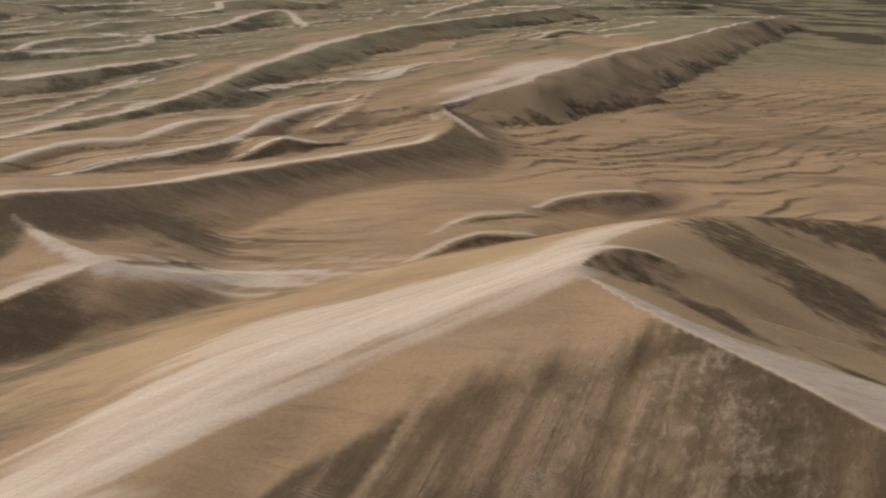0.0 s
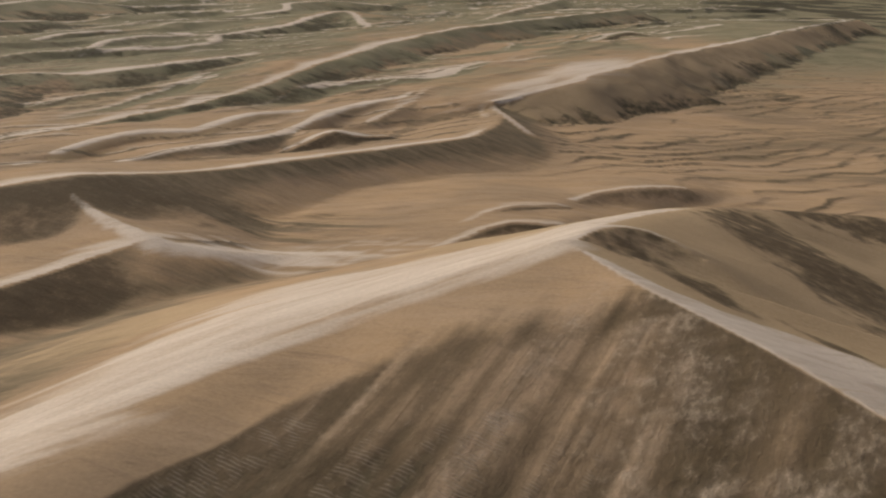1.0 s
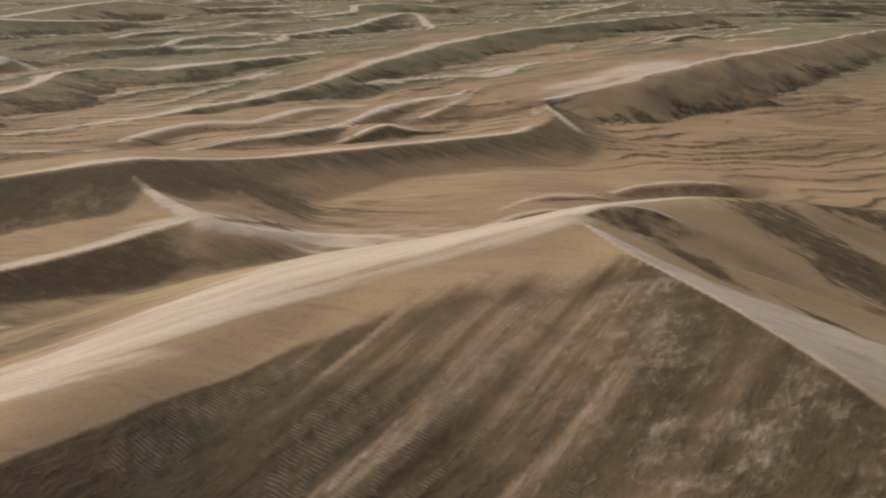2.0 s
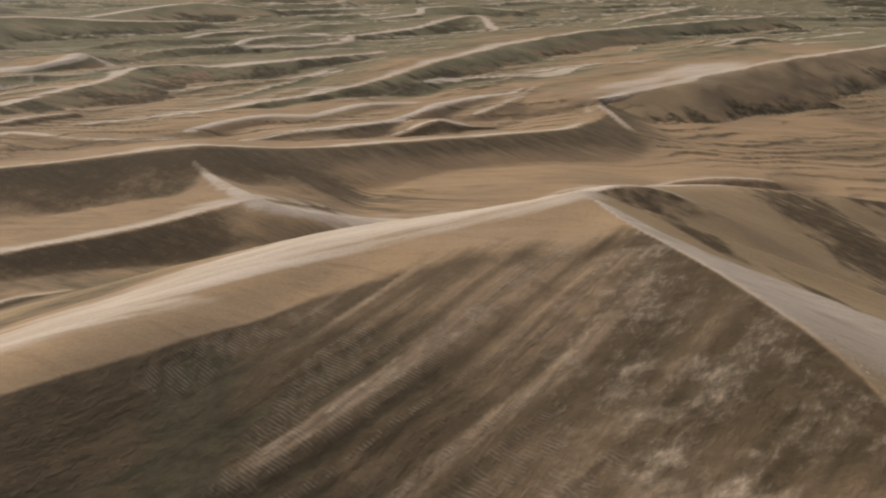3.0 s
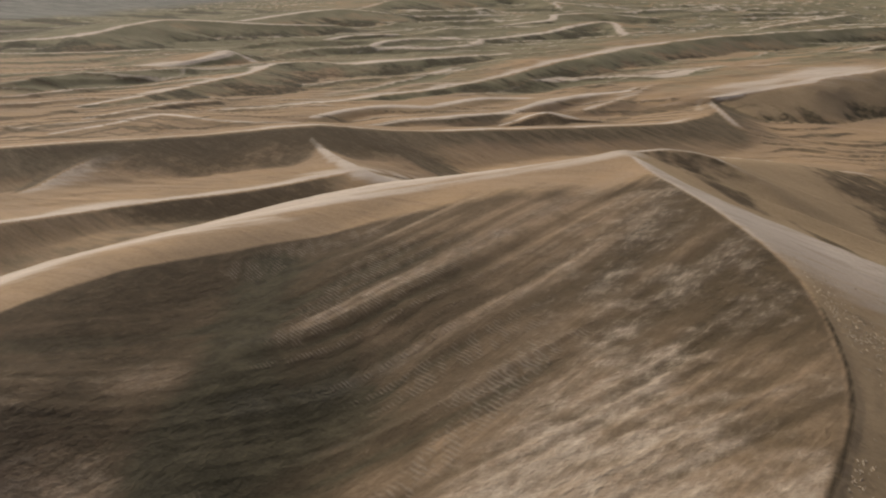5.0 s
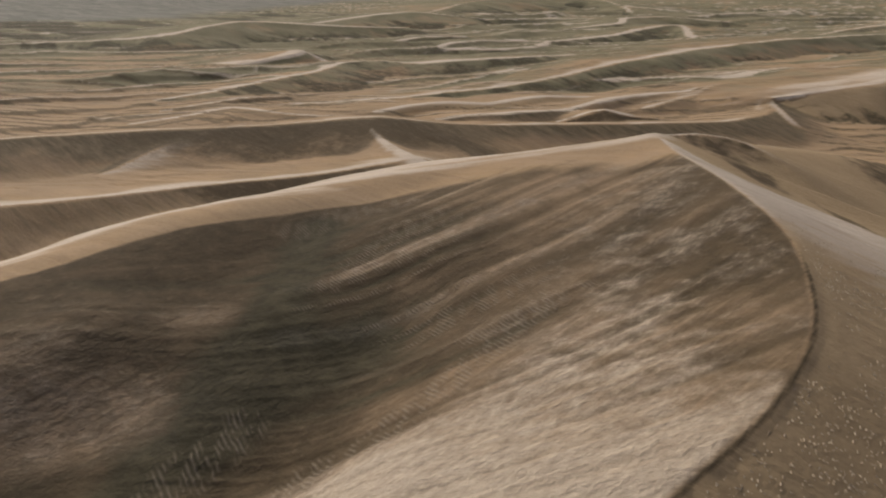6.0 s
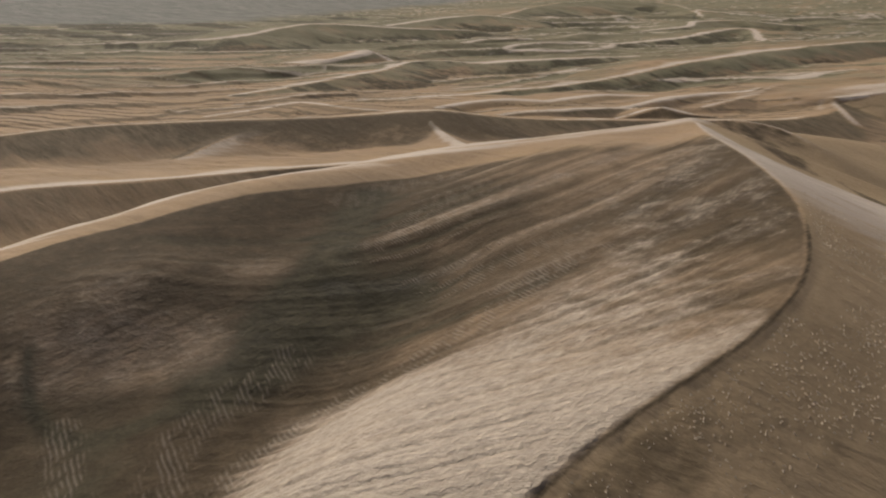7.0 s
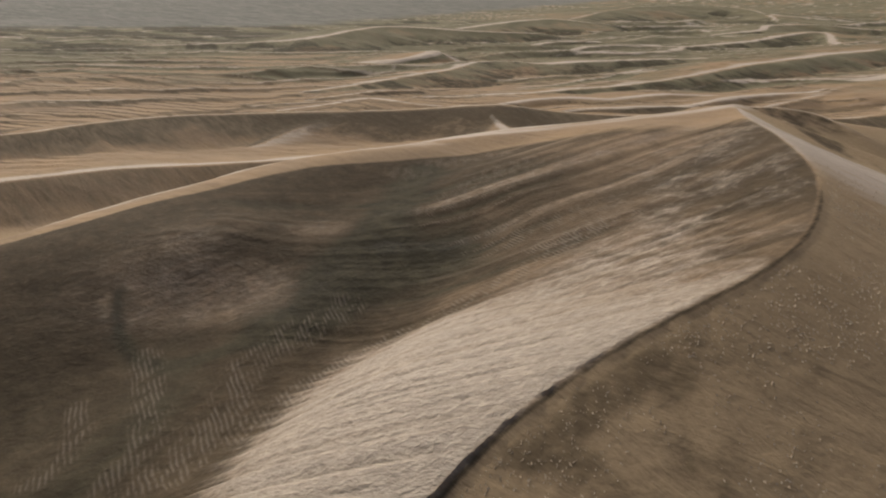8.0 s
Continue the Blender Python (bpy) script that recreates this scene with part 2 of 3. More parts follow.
    "glint_a": dict(thing="glint_dune_a", crest=[(-150, 378, 2), (-141, 394, 4.4), (-135, 418, 5), (-124, 440, 3.5)], left=0.14, right=0.45, round=0.8),
    "glint_b": dict(thing="glint_dune_b", crest=[(-130, 386, 2), (-124, 400, 4.4), (-119, 424, 3.5)], left=0.14, right=0.45, round=0.8),
    "mound": dict(thing="mound_dune", crest=[(60, 680, 2), (74, 708, 6), (101, 767, 9), (127, 752, 7.5), (156, 784, 4)], left=0.12, right=0.28, round=3.0),
    "hollow_lip": dict(thing="hollow_dune", crest=[(-84, 87, 3.5), (-81, 98, 4.5), (-78, 105, 4.5), (-73, 109, 4)], left=0.1, right=0.5, round=0.5),
}


def smooth_line(points, step=3.0):
    """A Catmull-Rom curve through the points, sampled about every step metres."""
    p = np.array(points, float)
    p = np.vstack([2 * p[0] - p[1], p, 2 * p[-1] - p[-2]])
    out = []
    for a, b, c, d in zip(p[:-3], p[1:-2], p[2:-1], p[3:]):
        k = max(2, int(np.linalg.norm((c - b)[:2]) / step))
        t = np.linspace(0, 1, k, endpoint=False)[:, None]
        out.append(0.5 * (2 * b + (c - a) * t + (2 * a - 5 * b + 4 * c - d) * t**2 + (3 * b - a - 3 * c + d) * t**3))
    out.append(p[-2][None])
    return np.vstack(out)


def from_crest(x, y, line, left=0.3, right=0.3, bend=0.5):
    """For places x, y: how far along the crest line and how far from it they lie, on which side (+1 left, -1 right), and the height of the flanks that fall from it."""
    x, y, line = np.float32(x), np.float32(y), np.float32(line)
    best, top = np.full(x.shape, 1e9, np.float32), np.full(x.shape, -1e9, np.float32)
    along, side = np.zeros(x.shape, np.float32), np.zeros(x.shape, np.float32)
    run, parts = 0.0, list(zip(line[:-1], line[1:]))

    def foot(a, b):
        v = b[:2] - a[:2]
        size = np.hypot(*v)
        k = np.clip(((x - a[0]) * v[0] + (y - a[1]) * v[1]) / size**2, 0, 1)
        dx, dy = x - a[0] - k * v[0], y - a[1] - k * v[1]
        return v, size, k, dx, dy, np.hypot(dx, dy)

    for a, b in parts:
        v, size, k, dx, dy, d = foot(a, b)
        near = d < best
        best = np.where(near, d, best)
        along = np.where(near, run + k * size, along)
        side = np.where(near, (v[0] * dy - v[1] * dx) / size / np.maximum(d, 1e-6), side)
        run += size
    fall = right + (left - right) * step(-1, 1, side)
    for a, b in parts:
        v, size, k, dx, dy, d = foot(a, b)
        top = np.maximum(top, a[2] + k * (b[2] - a[2]) - fall * (np.sqrt(d * d + bend * bend) - bend))
    return tuple(v.astype(float) for v in (along, best, side, top))


def hashed(ix, iy, seed):
    v = np.sin(ix * 127.1 + iy * 311.7 + seed * 74.7) * 43758.5453
    return v - np.floor(v)


def value_noise(x, y, seed=0):
    """Smooth noise from 0 to 1 with cells one unit wide."""
    ix, iy = np.floor(x), np.floor(y)
    fx, fy = x - ix, y - iy
    fx, fy = fx * fx * fx * (fx * (fx * 6 - 15) + 10), fy * fy * fy * (fy * (fy * 6 - 15) + 10)
    a, b = hashed(ix, iy, seed), hashed(ix + 1, iy, seed)
    c, d = hashed(ix, iy + 1, seed), hashed(ix + 1, iy + 1, seed)
    return (a * (1 - fx) + b * fx) * (1 - fy) + (c * (1 - fx) + d * fx) * fy


def fractal(x, y, seed=0, octaves=4):
    total, weight, norm = 0.0, 1.0, 0.0
    for o in range(octaves):
        total = total + weight * value_noise(x * 2**o, y * 2**o, seed + 13 * o)
        norm += weight
        weight *= 0.5
    return total / norm


def step(lo, hi, v):
    t = np.clip((v - lo) / (hi - lo), 0, 1)
    return t * t * (3 - 2 * t)


FIELDS = ("scrub", "grey", "pale", "brown", "stripe", "dark", "grit", "ripple", "flat", "hollow", "bowl", "ridges")


def dunelets(x, y, away, length, seed, warp):
    """Low transverse dunes: long gentle backs and short steep fronts. Height from 0 to 1, and where in its cycle each place lies."""
    u = (away[0] * x + away[1] * y) / length + warp * fractal(x / (4.5 * length), y / (3.2 * length), seed)
    saw = u - np.floor(u)
    tooth = np.where(saw < 0.8, saw / 0.8, (1 - saw) / 0.2)
    return tooth * (0.55 + 0.45 * value_noise(np.floor(u) * 3.7, y / (2.2 * length), seed + 1)), saw


def oval(x, y, cx, cy, angle, a, b):
    """1 in the middle of an oval patch, 0.5 on its rim, falling to 0 outside."""
    c, s = math.cos(radians(angle)), math.sin(radians(angle))
    u, v = ((x - cx) * c + (y - cy) * s) / a, (-(x - cx) * s + (y - cy) * c) / b
    return np.exp(-0.69 * (u * u + v * v))


def lanes_of(x, y):
    """Along and across the wind lanes of the great hollow, which swing west as they run down."""
    q = np.clip(70 - y, 0, 76)
    swing = 0.0035 * q**2 + 6e-5 * q**3 + 1.57 * np.clip(-6 - y, 0, 60)
    return 0.36 * x + 0.93 * y, 0.93 * (x + swing) - 0.36 * y


def land(x, y):
    """The height of the ground, which dune rules where, on which side of its crest, and the fields that colour the sand."""
    f = {k: np.zeros(x.shape) for k in FIELDS}
    base = (fractal(x / 170, y / 170, 5) - 0.5) * 3.0
    base = base - 4.5 * np.exp(-0.69 * ((0.5 * (x - 95) + 0.87 * (y - 385)) / 150) ** 2 - 0.69 * ((0.87 * (x - 95) - 0.5 * (y - 385)) / 75) ** 2)
    base = base - 3.2 * oval(x, y, -66, 128, 58, 52, 13)
    trough = oval(x, y, -120, 285, 57, 130, 62)
    base = base - 2.6 * trough
    open_plain = step(90, 190, np.hypot(x - 20, y - 40))
    lee_side = step(-32, 12, x - 0.33 * (y - 330))
    small, cycle = dunelets(x, y, (0.62, -0.78), 14.0, 9, 3.0)
    some = step(0.38, 0.58, fractal(x / 90, y / 70, 21)) * open_plain
    large, turn = dunelets(x, y, (0.85, -0.53), 72.0, 17, 2.6)
    wide = step(0.26, 0.48, fractal(x / 190, y / 150, 27)) * step(380, 480, y - 0.75 * x) * step(70, 160, 420 + x + 0.4 * np.maximum(0, y - 600)) * (1 - step(20, 90, x - 0.33 * (y - 330)))
    tiny, beat = dunelets(x, y, (0.30, -0.95), 8.5, 57, 2.4)
    many = step(0.42, 0.60, fractal(x / 60, y / 45, 59)) * open_plain * step(900, 500, y)
    mid, swing = dunelets(x, y, (0.78, -0.62), 31.0, 67, 3.2)
    lots = step(0.24, 0.42, fractal(x / 130, y / 110, 69)) * step(215, 290, y - 0.5 * x) * (1 - lee_side) * (1 - 0.6 * trough)
    micro = some * 0.8 * small + many * 0.5 * tiny + lots * 1.9 * mid
    base = base + micro + wide * 5.5 * large
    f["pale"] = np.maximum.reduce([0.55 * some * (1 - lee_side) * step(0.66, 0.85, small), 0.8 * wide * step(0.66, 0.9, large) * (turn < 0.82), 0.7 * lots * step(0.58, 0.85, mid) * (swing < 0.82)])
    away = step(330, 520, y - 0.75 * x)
    # steep fronts darkened: scrub and stripe here also stand for their shade
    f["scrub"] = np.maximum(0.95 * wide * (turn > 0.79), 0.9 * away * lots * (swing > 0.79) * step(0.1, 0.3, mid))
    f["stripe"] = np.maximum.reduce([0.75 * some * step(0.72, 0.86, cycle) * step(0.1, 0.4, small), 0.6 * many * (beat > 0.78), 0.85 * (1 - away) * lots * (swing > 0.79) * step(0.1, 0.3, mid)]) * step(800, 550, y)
    near = np.exp(-((np.hypot(x - 20, y - 60) / 150) ** 2))
    soft = 0.4 + 0.8 * near
    owner, lee = np.full(x.shape, -1), np.zeros(x.shape, bool)
    top, stack, crest_data = base.copy(), [base], {}
    for i, (key, d) in enumerate(DUNES.items()):
        great = "great" in key
        line = smooth_line(d["crest"], 3.0 if great else 7.0)
        reach = max(p[2] for p in d["crest"]) / min(d["left"], d["right"]) + 25
        reach = min(reach, 130)
        inside = (x > line[:, 0].min() - reach) & (x < line[:, 0].max() + reach) & (y > line[:, 1].min() - reach) & (y < line[:, 1].max() + reach)
        px, py = x[inside], y[inside]
        if not len(px):
            continue
        # crests wander a little; the far ones more
        stray = 0.0 if great else 2.0 + 3.0 * step(250, 500, np.hypot(px, py))
        wander = fractal(px / 24, py / 24, 151) - 0.5
        s, dist, side, h = from_crest(px + stray * wander, py - stray * wander, line, d["left"], d["right"], d["round"])
        h = h + (fractal(px / 22, py / 22, 31 + i) - 0.5) * np.minimum(dist, 14) * 0.10
        if key == "great_east":
            h = h - 0.28 * (side > 0) * step(0.0, 1.5, dist) * step(60, 35, py)
        if key == "great_spur":
            h = h - 0.5 * windward[inside] - 2.0 * np.maximum(0, py - 106)
        if key == "great_east":
            h = h - 0.3 * windward[inside]
        if key == "great_shoulder":
            h = h - 0.35 * np.maximum(0, windward[inside] - 10)
        if d["right"] >= 0.34 and not great and "fork" not in key:
            h = h + (value_noise(s / 5.0, dist / 40, 77) - 0.5) * 0.2 * (side < 0) * step(1, 6, dist)
        if not great:
            h = h + 0.7 * micro[inside] * (side > 0) * step(3, 16, dist)
            # spurs and bays along the lee face
            h = h + (side < 0) * np.minimum(dist, 45) * (0.16 * (value_noise(s / 34, dist / 90, 78 + i) - 0.5) + (0.0 if "long" in key or "fork" in key else 0.06) * (value_noise(s / 11, dist / 40, 79 + i) - 0.5))
        if key == "great_west":
            windward = np.zeros(x.shape)
            windward[inside] = np.where(side < 0, dist, 0) * step(26, 12, px)
        full = np.full(x.shape, -60.0)
        full[inside] = h
        stack.append(full)
        crest_data[key] = (inside, s, dist, side, h)
        win = full > top
        owner[win] = i
        right = np.zeros(x.shape, bool)
        right[inside] = side < 0
        lee[win] = right[win]
        top = np.maximum(top, full)
    total = sum(np.exp((v - top) / soft) for v in stack)
    z = top + soft * np.log(total)
    # the hollow of the great dune: runnels that run down its flanks
    down, across = lanes_of(x, y)
    lane = 0.4 * fractal(across / 5.0, down / 70, 83, 2) + 0.6 * fractal(across / 1.8, down / 42, 85, 2)
    fan = step(10, 35, np.hypot(x - 21, y - 111)) * step(106, 96, y)
    for key, sign, lo, hi in (("great_west", 1, 5, 14), ("great_east", -1, 1, 7)):
        inside, s, dist, side, h = crest_data[key]
        part = np.zeros(x.shape)
        part[inside] = step(lo, hi, np.where(side * sign > 0, dist, 0))
        fan = fan * part
    # a sunken valley line through the hollow, and a mound on its western side
    bed = np.zeros(x.shape)
    there = (np.abs(x - 5) < 45) & (y > -70) & (y < 75)
    bed[there] = from_crest(x[there], y[there], smooth_line([(6, 40, 0), (6.5, 30, 0), (7.5, 16, 0), (10.5, 0, 0), (11, -15, 0), (8, -36, 0)]))[1]
    z = z - 2.5 * np.exp(-0.69 * (bed / 7.0) ** 2) * there * step(50, 30, y) + 3.1 * oval(x, y, -21.5, 11, 62, 13, 7.5)
    ribs = value_noise(across / 3.1, down / 60, 89) + 0.5 * value_noise(across / 1.3, down / 40, 90)
    z = z + fan * ((lane - 0.5) * (0.25 + 0.35 * step(-14, 4, x)) * (1 - 0.5 * step(55, 75, y)) * (1 - 0.65 * step(10, -4, y) * step(16, 8, x)) + 0.28 * (ribs - 0.75) * step(12, 22, x))
    sheltered = step(120, 240, np.hypot(x - 20, y - 60))
    bare = 1 - step(0.3 + 3.5 * sheltered, 1.5 + 6 * sheltered, z - base)
    for key in ("pale", "scrub", "stripe"):
        f[key] = f[key] * bare
    return z, owner, lee, base, crest_data, f, lane, fan


def lines_between(lo, dense_lo, dense_hi, hi, fine, growth):
    """Grid lines: evenly fine in the dense stretch, and wider and wider outside it."""
    out = list(np.arange(dense_lo, dense_hi + fine / 2, fine))
    for sign, end in ((1, hi), (-1, lo)):
        p, d = (out[-1], fine) if sign > 0 else (out[0], fine)
        more = []
        while sign * (end - p) > 0:
            d *= growth
            p += sign * d
            more.append(p)
        out = out + more if sign > 0 else more[::-1] + out
    return np.array(out)


def wobble(x, y):
    return 8 * (fractal((0.6 * x + 0.8 * y) / 20, (-0.8 * x + 0.6 * y) / 3, 44) - 0.5)


def colour_fields(x, y, z, owner, base, crest_data, f, lane, fan):
    def put(name, inside, v):
        f[name][inside] = np.maximum(f[name][inside], np.clip(v, 0, 1))

    # the great dune: a pale windward crest, a hollow of brown sand and painted shade with a gritty pale floor
    west, s, d, side, h = crest_data["great_west"]
    px, py = x[west], y[west]
    wob = (fractal(px / 14, py / 14, 41) - 0.5) * 8
    # how far a place lies into the hollow from the brink, which leaves the crest as it runs down
    brink = np.interp(py, [-20, 12, 32, 42, 52, 64, 73, 82, 95], [-2.0, -1.8, 0.9, 3.1, 5.8, 8.3, 10.4, 11.5, 12.0])
    deep = np.where(side > 0, d, -d) - brink + 1.5 * (value_noise(s / 9, s * 0, 4) - 0.5)
    band = -deep + 0.35 * wob + 9 * (fractal((0.8 * px + 0.6 * py) / 26, (-0.6 * px + 0.8 * py) / 3.2, 43) - 0.5)
    wide = step(78, 112, py)
    start = 5.0 - 2.0 * wide
    fade, gone = 17 + 6 * wide, 34 + 14 * wide
    put("grey", west, 0.8 * step(28, 42, band) * (1 - step(66, 90, band)) * step(10, 40, s))
    put("stripe", west, (0.35 + 0.6 * fractal(s / 30, band / 6, 42)) * step(26, 40, band) * (1 - step(58, 76, band)) * step(24, 50, s))
    put("pale", west, (0.70 - 0.18 * step(45, 80, s) + 0.5 * fractal(s / 45, band / 5, 47)) * (1 - step(fade, gone, band + 10 * (fractal((0.8 * px + 0.6 * py) / 40, (-0.6 * px + 0.8 * py) / 5, 45) - 0.5))) * step(start, start + 9, band))
    in_bowl = np.zeros(x.shape)
    loose = step(64, 84, py)
    in_bowl[west] = step(-0.4 - 6 * loose, 1.4 + 9 * loose, deep + 5 * loose * (fractal(px / 3, py / 10, 40) - 0.5))
    deep_in = np.full(x.shape, 60.0)
    deep_in[west] = deep
    east, s, d, side, h = crest_data["great_east"]
    outside = np.zeros(x.shape)
    beyond_rim = np.where(side > 0, d, -d)
    outside[east] = step(-0.55, 0.55, beyond_rim)
    from_east = np.full(x.shape, 99.0)
    from_east[east] = d
    inside_crests = in_bowl * (1 - outside) * step(106, 100, y)
    in_bowl = inside_crests

    def along(points, width):
        q, d, side, h = from_crest(x[near_hollow], y[near_hollow], smooth_line([(*p, 0) for p in points]))
        out = np.zeros(x.shape)
        out[near_hollow] = np.exp(-0.69 * (d / width) ** 2)
        return out

    near_hollow = (np.abs(x) < 60) & (y > -45) & (y < 110)
    upper = step(50, 76, y + 0.25 * x)
    summit = step(9, 24, np.hypot(x - 18, y - 105))
    edge = np.interp(y, [-40, -21, -13, -4, 5, 10, 14, 19, 27, 33, 42, 51, 60, 75], [28, 16, 12, 10, 9.5, 12.5, 17, 20.5, 22.5, 23.5, 24.5, 27, 31, 40])
    frayed = x + 7 * (lane - 0.5) + 4 * (fractal(x / 9, y / 9, 51) - 0.5)
    bright = in_bowl * step(edge - 3.0, edge + 6.0, frayed)
    half = in_bowl * step(15, 22, frayed) * step(2, 14, y)
    mottle = fractal(x / 7, y / 9, 53)
    speck = fractal(x / 2.6, y / 1.8, 54)
    south = step(42, -4, y)
    # thin light rills between the runnels
    down, across = lanes_of(x, y)
    rills = step(0.60, 0.9, value_noise(across / 2.2, down / 55, 88)) * step(14, 30, y) * step(-12, 0, x) * step(34, 22, x)
    ribs = 0.5 * value_noise(across / 3.1, down / 60, 89) + 0.5 * value_noise(across / 1.3, down / 40, 90)
    near_rim = step(15, 4, from_east) * step(14, 30, y)
    grit = bright * np.clip(0.38 + 0.52 * step(28, 2, y) - 0.42 * near_rim - 0.22 * step(34, 48, y) - 0.2 * step(48, 74, y) + 0.45 * (ribs - 0.5) + (0.45 * (mottle - 0.5) + 0.8 * (speck - 0.5)) * step(-5, 30, y), 0, 1)
    grit = np.maximum(grit, half * np.clip(0.0 + 0.8 * (mottle - 0.5) + 0.5 * (speck - 0.5) + 0.5 * (ribs - 0.5), 0, 0.45))
    bare_patch = np.clip(1.1 * oval(x, y, -14, 5, 42, 12, 4.5) + 0.5 * oval(x, y, -24, 9, 60, 12, 6) + 0.8 * oval(x, y, -13, 25, 60, 3.5, 1.8) + 0.6 * oval(x, y, -21, -3, -40, 4, 1.5), 0, 1)
    grit = np.maximum(grit, np.clip(1.2 * mottle + 1.0 * speck - 0.6, 0, 1) * 0.34 * bare_patch)
    grit = np.maximum(grit, in_bowl * rills * np.clip(0.20 + 0.5 * (speck - 0.5), 0, 1))
    f["grit"] = np.maximum(f["grit"], grit)
    to_crest = step(66, 92, y)
    f["bowl"] = in_bowl * (1 - to_crest + to_crest * step(-3, 22, deep_in) * summit)
    # brown sand, deepened to the west where the wall's shade is coloured in
    west_shade = step(16, -8, x - 0.45 * (y - 30))
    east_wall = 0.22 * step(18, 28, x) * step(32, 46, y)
    below = np.clip(0.42 + east_wall + 0.4 * oval(x, y, 8, 16, 60, 15, 6) * (1 - bright) + 0.54 * west_shade + (0.4 * step(24, 4, y) + 0.3 * step(4, -12, y)) * (1 - bright) + 0.8 * (mottle - 0.5) + 0.1 * half - 0.25 * bright * south - 0.7 * (lane - 0.5), 0, 1)
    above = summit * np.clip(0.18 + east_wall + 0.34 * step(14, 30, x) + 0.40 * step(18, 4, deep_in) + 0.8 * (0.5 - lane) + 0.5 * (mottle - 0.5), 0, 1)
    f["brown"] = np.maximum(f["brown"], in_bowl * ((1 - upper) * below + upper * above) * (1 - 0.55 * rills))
    flecks = fractal((0.82 * x - 0.57 * y) / 1.0, (0.57 * x + 0.82 * y) / 2.6, 56, 3)
    f["brown"] *= (1 - 0.75 * f["grit"]) * (1 - bare_patch * (0.55 + 0.42 * step(0.40, 0.60, flecks)))
    runnels = step(0.54, 0.70, 1 - lane) * step(34, 22, x) * step(14, 24, y)
    # dark runnels, and the western crest's shade painted along the valley
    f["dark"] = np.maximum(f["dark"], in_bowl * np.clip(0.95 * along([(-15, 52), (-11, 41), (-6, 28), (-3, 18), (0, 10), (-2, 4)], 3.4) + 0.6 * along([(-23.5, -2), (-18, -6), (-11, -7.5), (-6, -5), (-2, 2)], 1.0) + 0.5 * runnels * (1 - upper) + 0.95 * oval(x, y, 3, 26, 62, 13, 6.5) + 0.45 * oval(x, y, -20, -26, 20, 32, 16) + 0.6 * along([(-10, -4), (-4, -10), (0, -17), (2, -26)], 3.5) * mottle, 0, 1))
    f["hollow"] = in_bowl
    # rippled lanes on the valley floor
    rips = along([(-17, 49), (-14, 57), (-8, 64)], 2.6) + 0.85 * along([(0, 60), (-3, 50), (-4, 37)], 1.6) + 0.8 * along([(12, 34), (15, 39), (21, 45)], 1.3) + 0.8 * along([(19, 33), (27, 43)], 1.4)
    rips = rips + 0.8 * step(0.52, 0.8, value_noise(across / 1.7, down / 45, 91)) * step(-8, -3, x) * step(26, 18, x) * step(26, 34, y) * step(74, 60, y)
    f["ripple"] = np.maximum(f["ripple"], in_bowl * np.clip(rips, 0, 1))
    rips = along([(2, 13), (1, 4), (1, -3), (5, -9), (8, -15), (9, -20), (5, -23)], 2.3) + along([(12, 11), (10, 3), (10, -5), (11, -12)], 1.6) + along([(23, 40), (22, 34), (20, 26), (18, 19), (16, 14)], 2.0) + 0.9 * along([(-12, -7), (-6, -11), (-1, -15), (3, -18)], 2.0) + 0.8 * along([(-11, -17), (-5, -21), (-3, -27)], 1.5)
    f["ridges"] = in_bowl * np.clip(rips, 0, 1)
    # its outer flank, its lee hollows and the slip face beyond
    put("grey", east, step(-0.5, 1.0, beyond_rim) * (1 - step(60, 90, d)))
    # the shadow of the rim's small step, drawn as a thin brown line
    put("brown", east, 0.75 * np.exp(-(((beyond_rim - 0.35) / 0.36) ** 2)) * step(58, 40, y[east]))
    flank_spots = fractal(x[east] / 4.5, y[east] / 6, 94)
    put("brown", east, (side > 0) * step(0.3, 2, d) * step(40, 12, y[east]) * np.clip(0.12 + 0.9 * (flank_spots - 0.5) + 0.42 * (0.5 + flank_spots) * oval(x[east], y[east], 46, -5, 60, 8, 4), 0, 0.55))
    line = smooth_line([(17, 105, 0), (23.5, 97.5, 0), (30, 94, 0), (37, 93, 0), (44, 94.5, 0), (52, 93.5, 0), (64, 91, 0)])
    s, d, side, h = from_crest(x[east], y[east], line)
    wob = 5 * (fractal(x[east] / 8, y[east] / 3, 95) - 0.5)
    beyond = np.where(side > 0, d, -d) + wob
    put("pale", east, 0.95 * step(2.0, -1.5, beyond) * outside[east] * step(40, 66, y[east] + 2 * wob) * np.clip(1.3 - 0.012 * np.hypot(x[east] - 18, y[east] - 104), 0, 1))
    f["grey"] *= 1 - 0.6 * f["pale"]
    north, s, d, side, h = crest_data["great_north"]
    put("grey", north, 0.95 * (side < 0) * step(4, 14, s) * step(0.3, 2, d) * (1 - step(80, 110, d)))
    put("pale", north, 0.85 * (1 - step(3, 17, d + wobble(x[north], y[north]))) * (side > 0) * step(80, 30, s))
    put("pale", north, 0.7 * (side > 0) * (1 - step(1, 4, d)) * step(60, 25, s))
    shoulder, s, d, side, h = crest_data["great_shoulder"]
    lens = (side < 0) * step(0.15, 0.7, d) * step(0, 3, s) * (1 - step(10, 19, d + 0.25 * s + 6 * (fractal(x[shoulder] / 3, y[shoulder] / 5, 99) - 0.5))) * step(34, 24, s) * step(0.2, 1.2, y[shoulder] - 96 + 0.3 * (x[shoulder] - 24))
    f["pale"][shoulder] *= 1 - lens
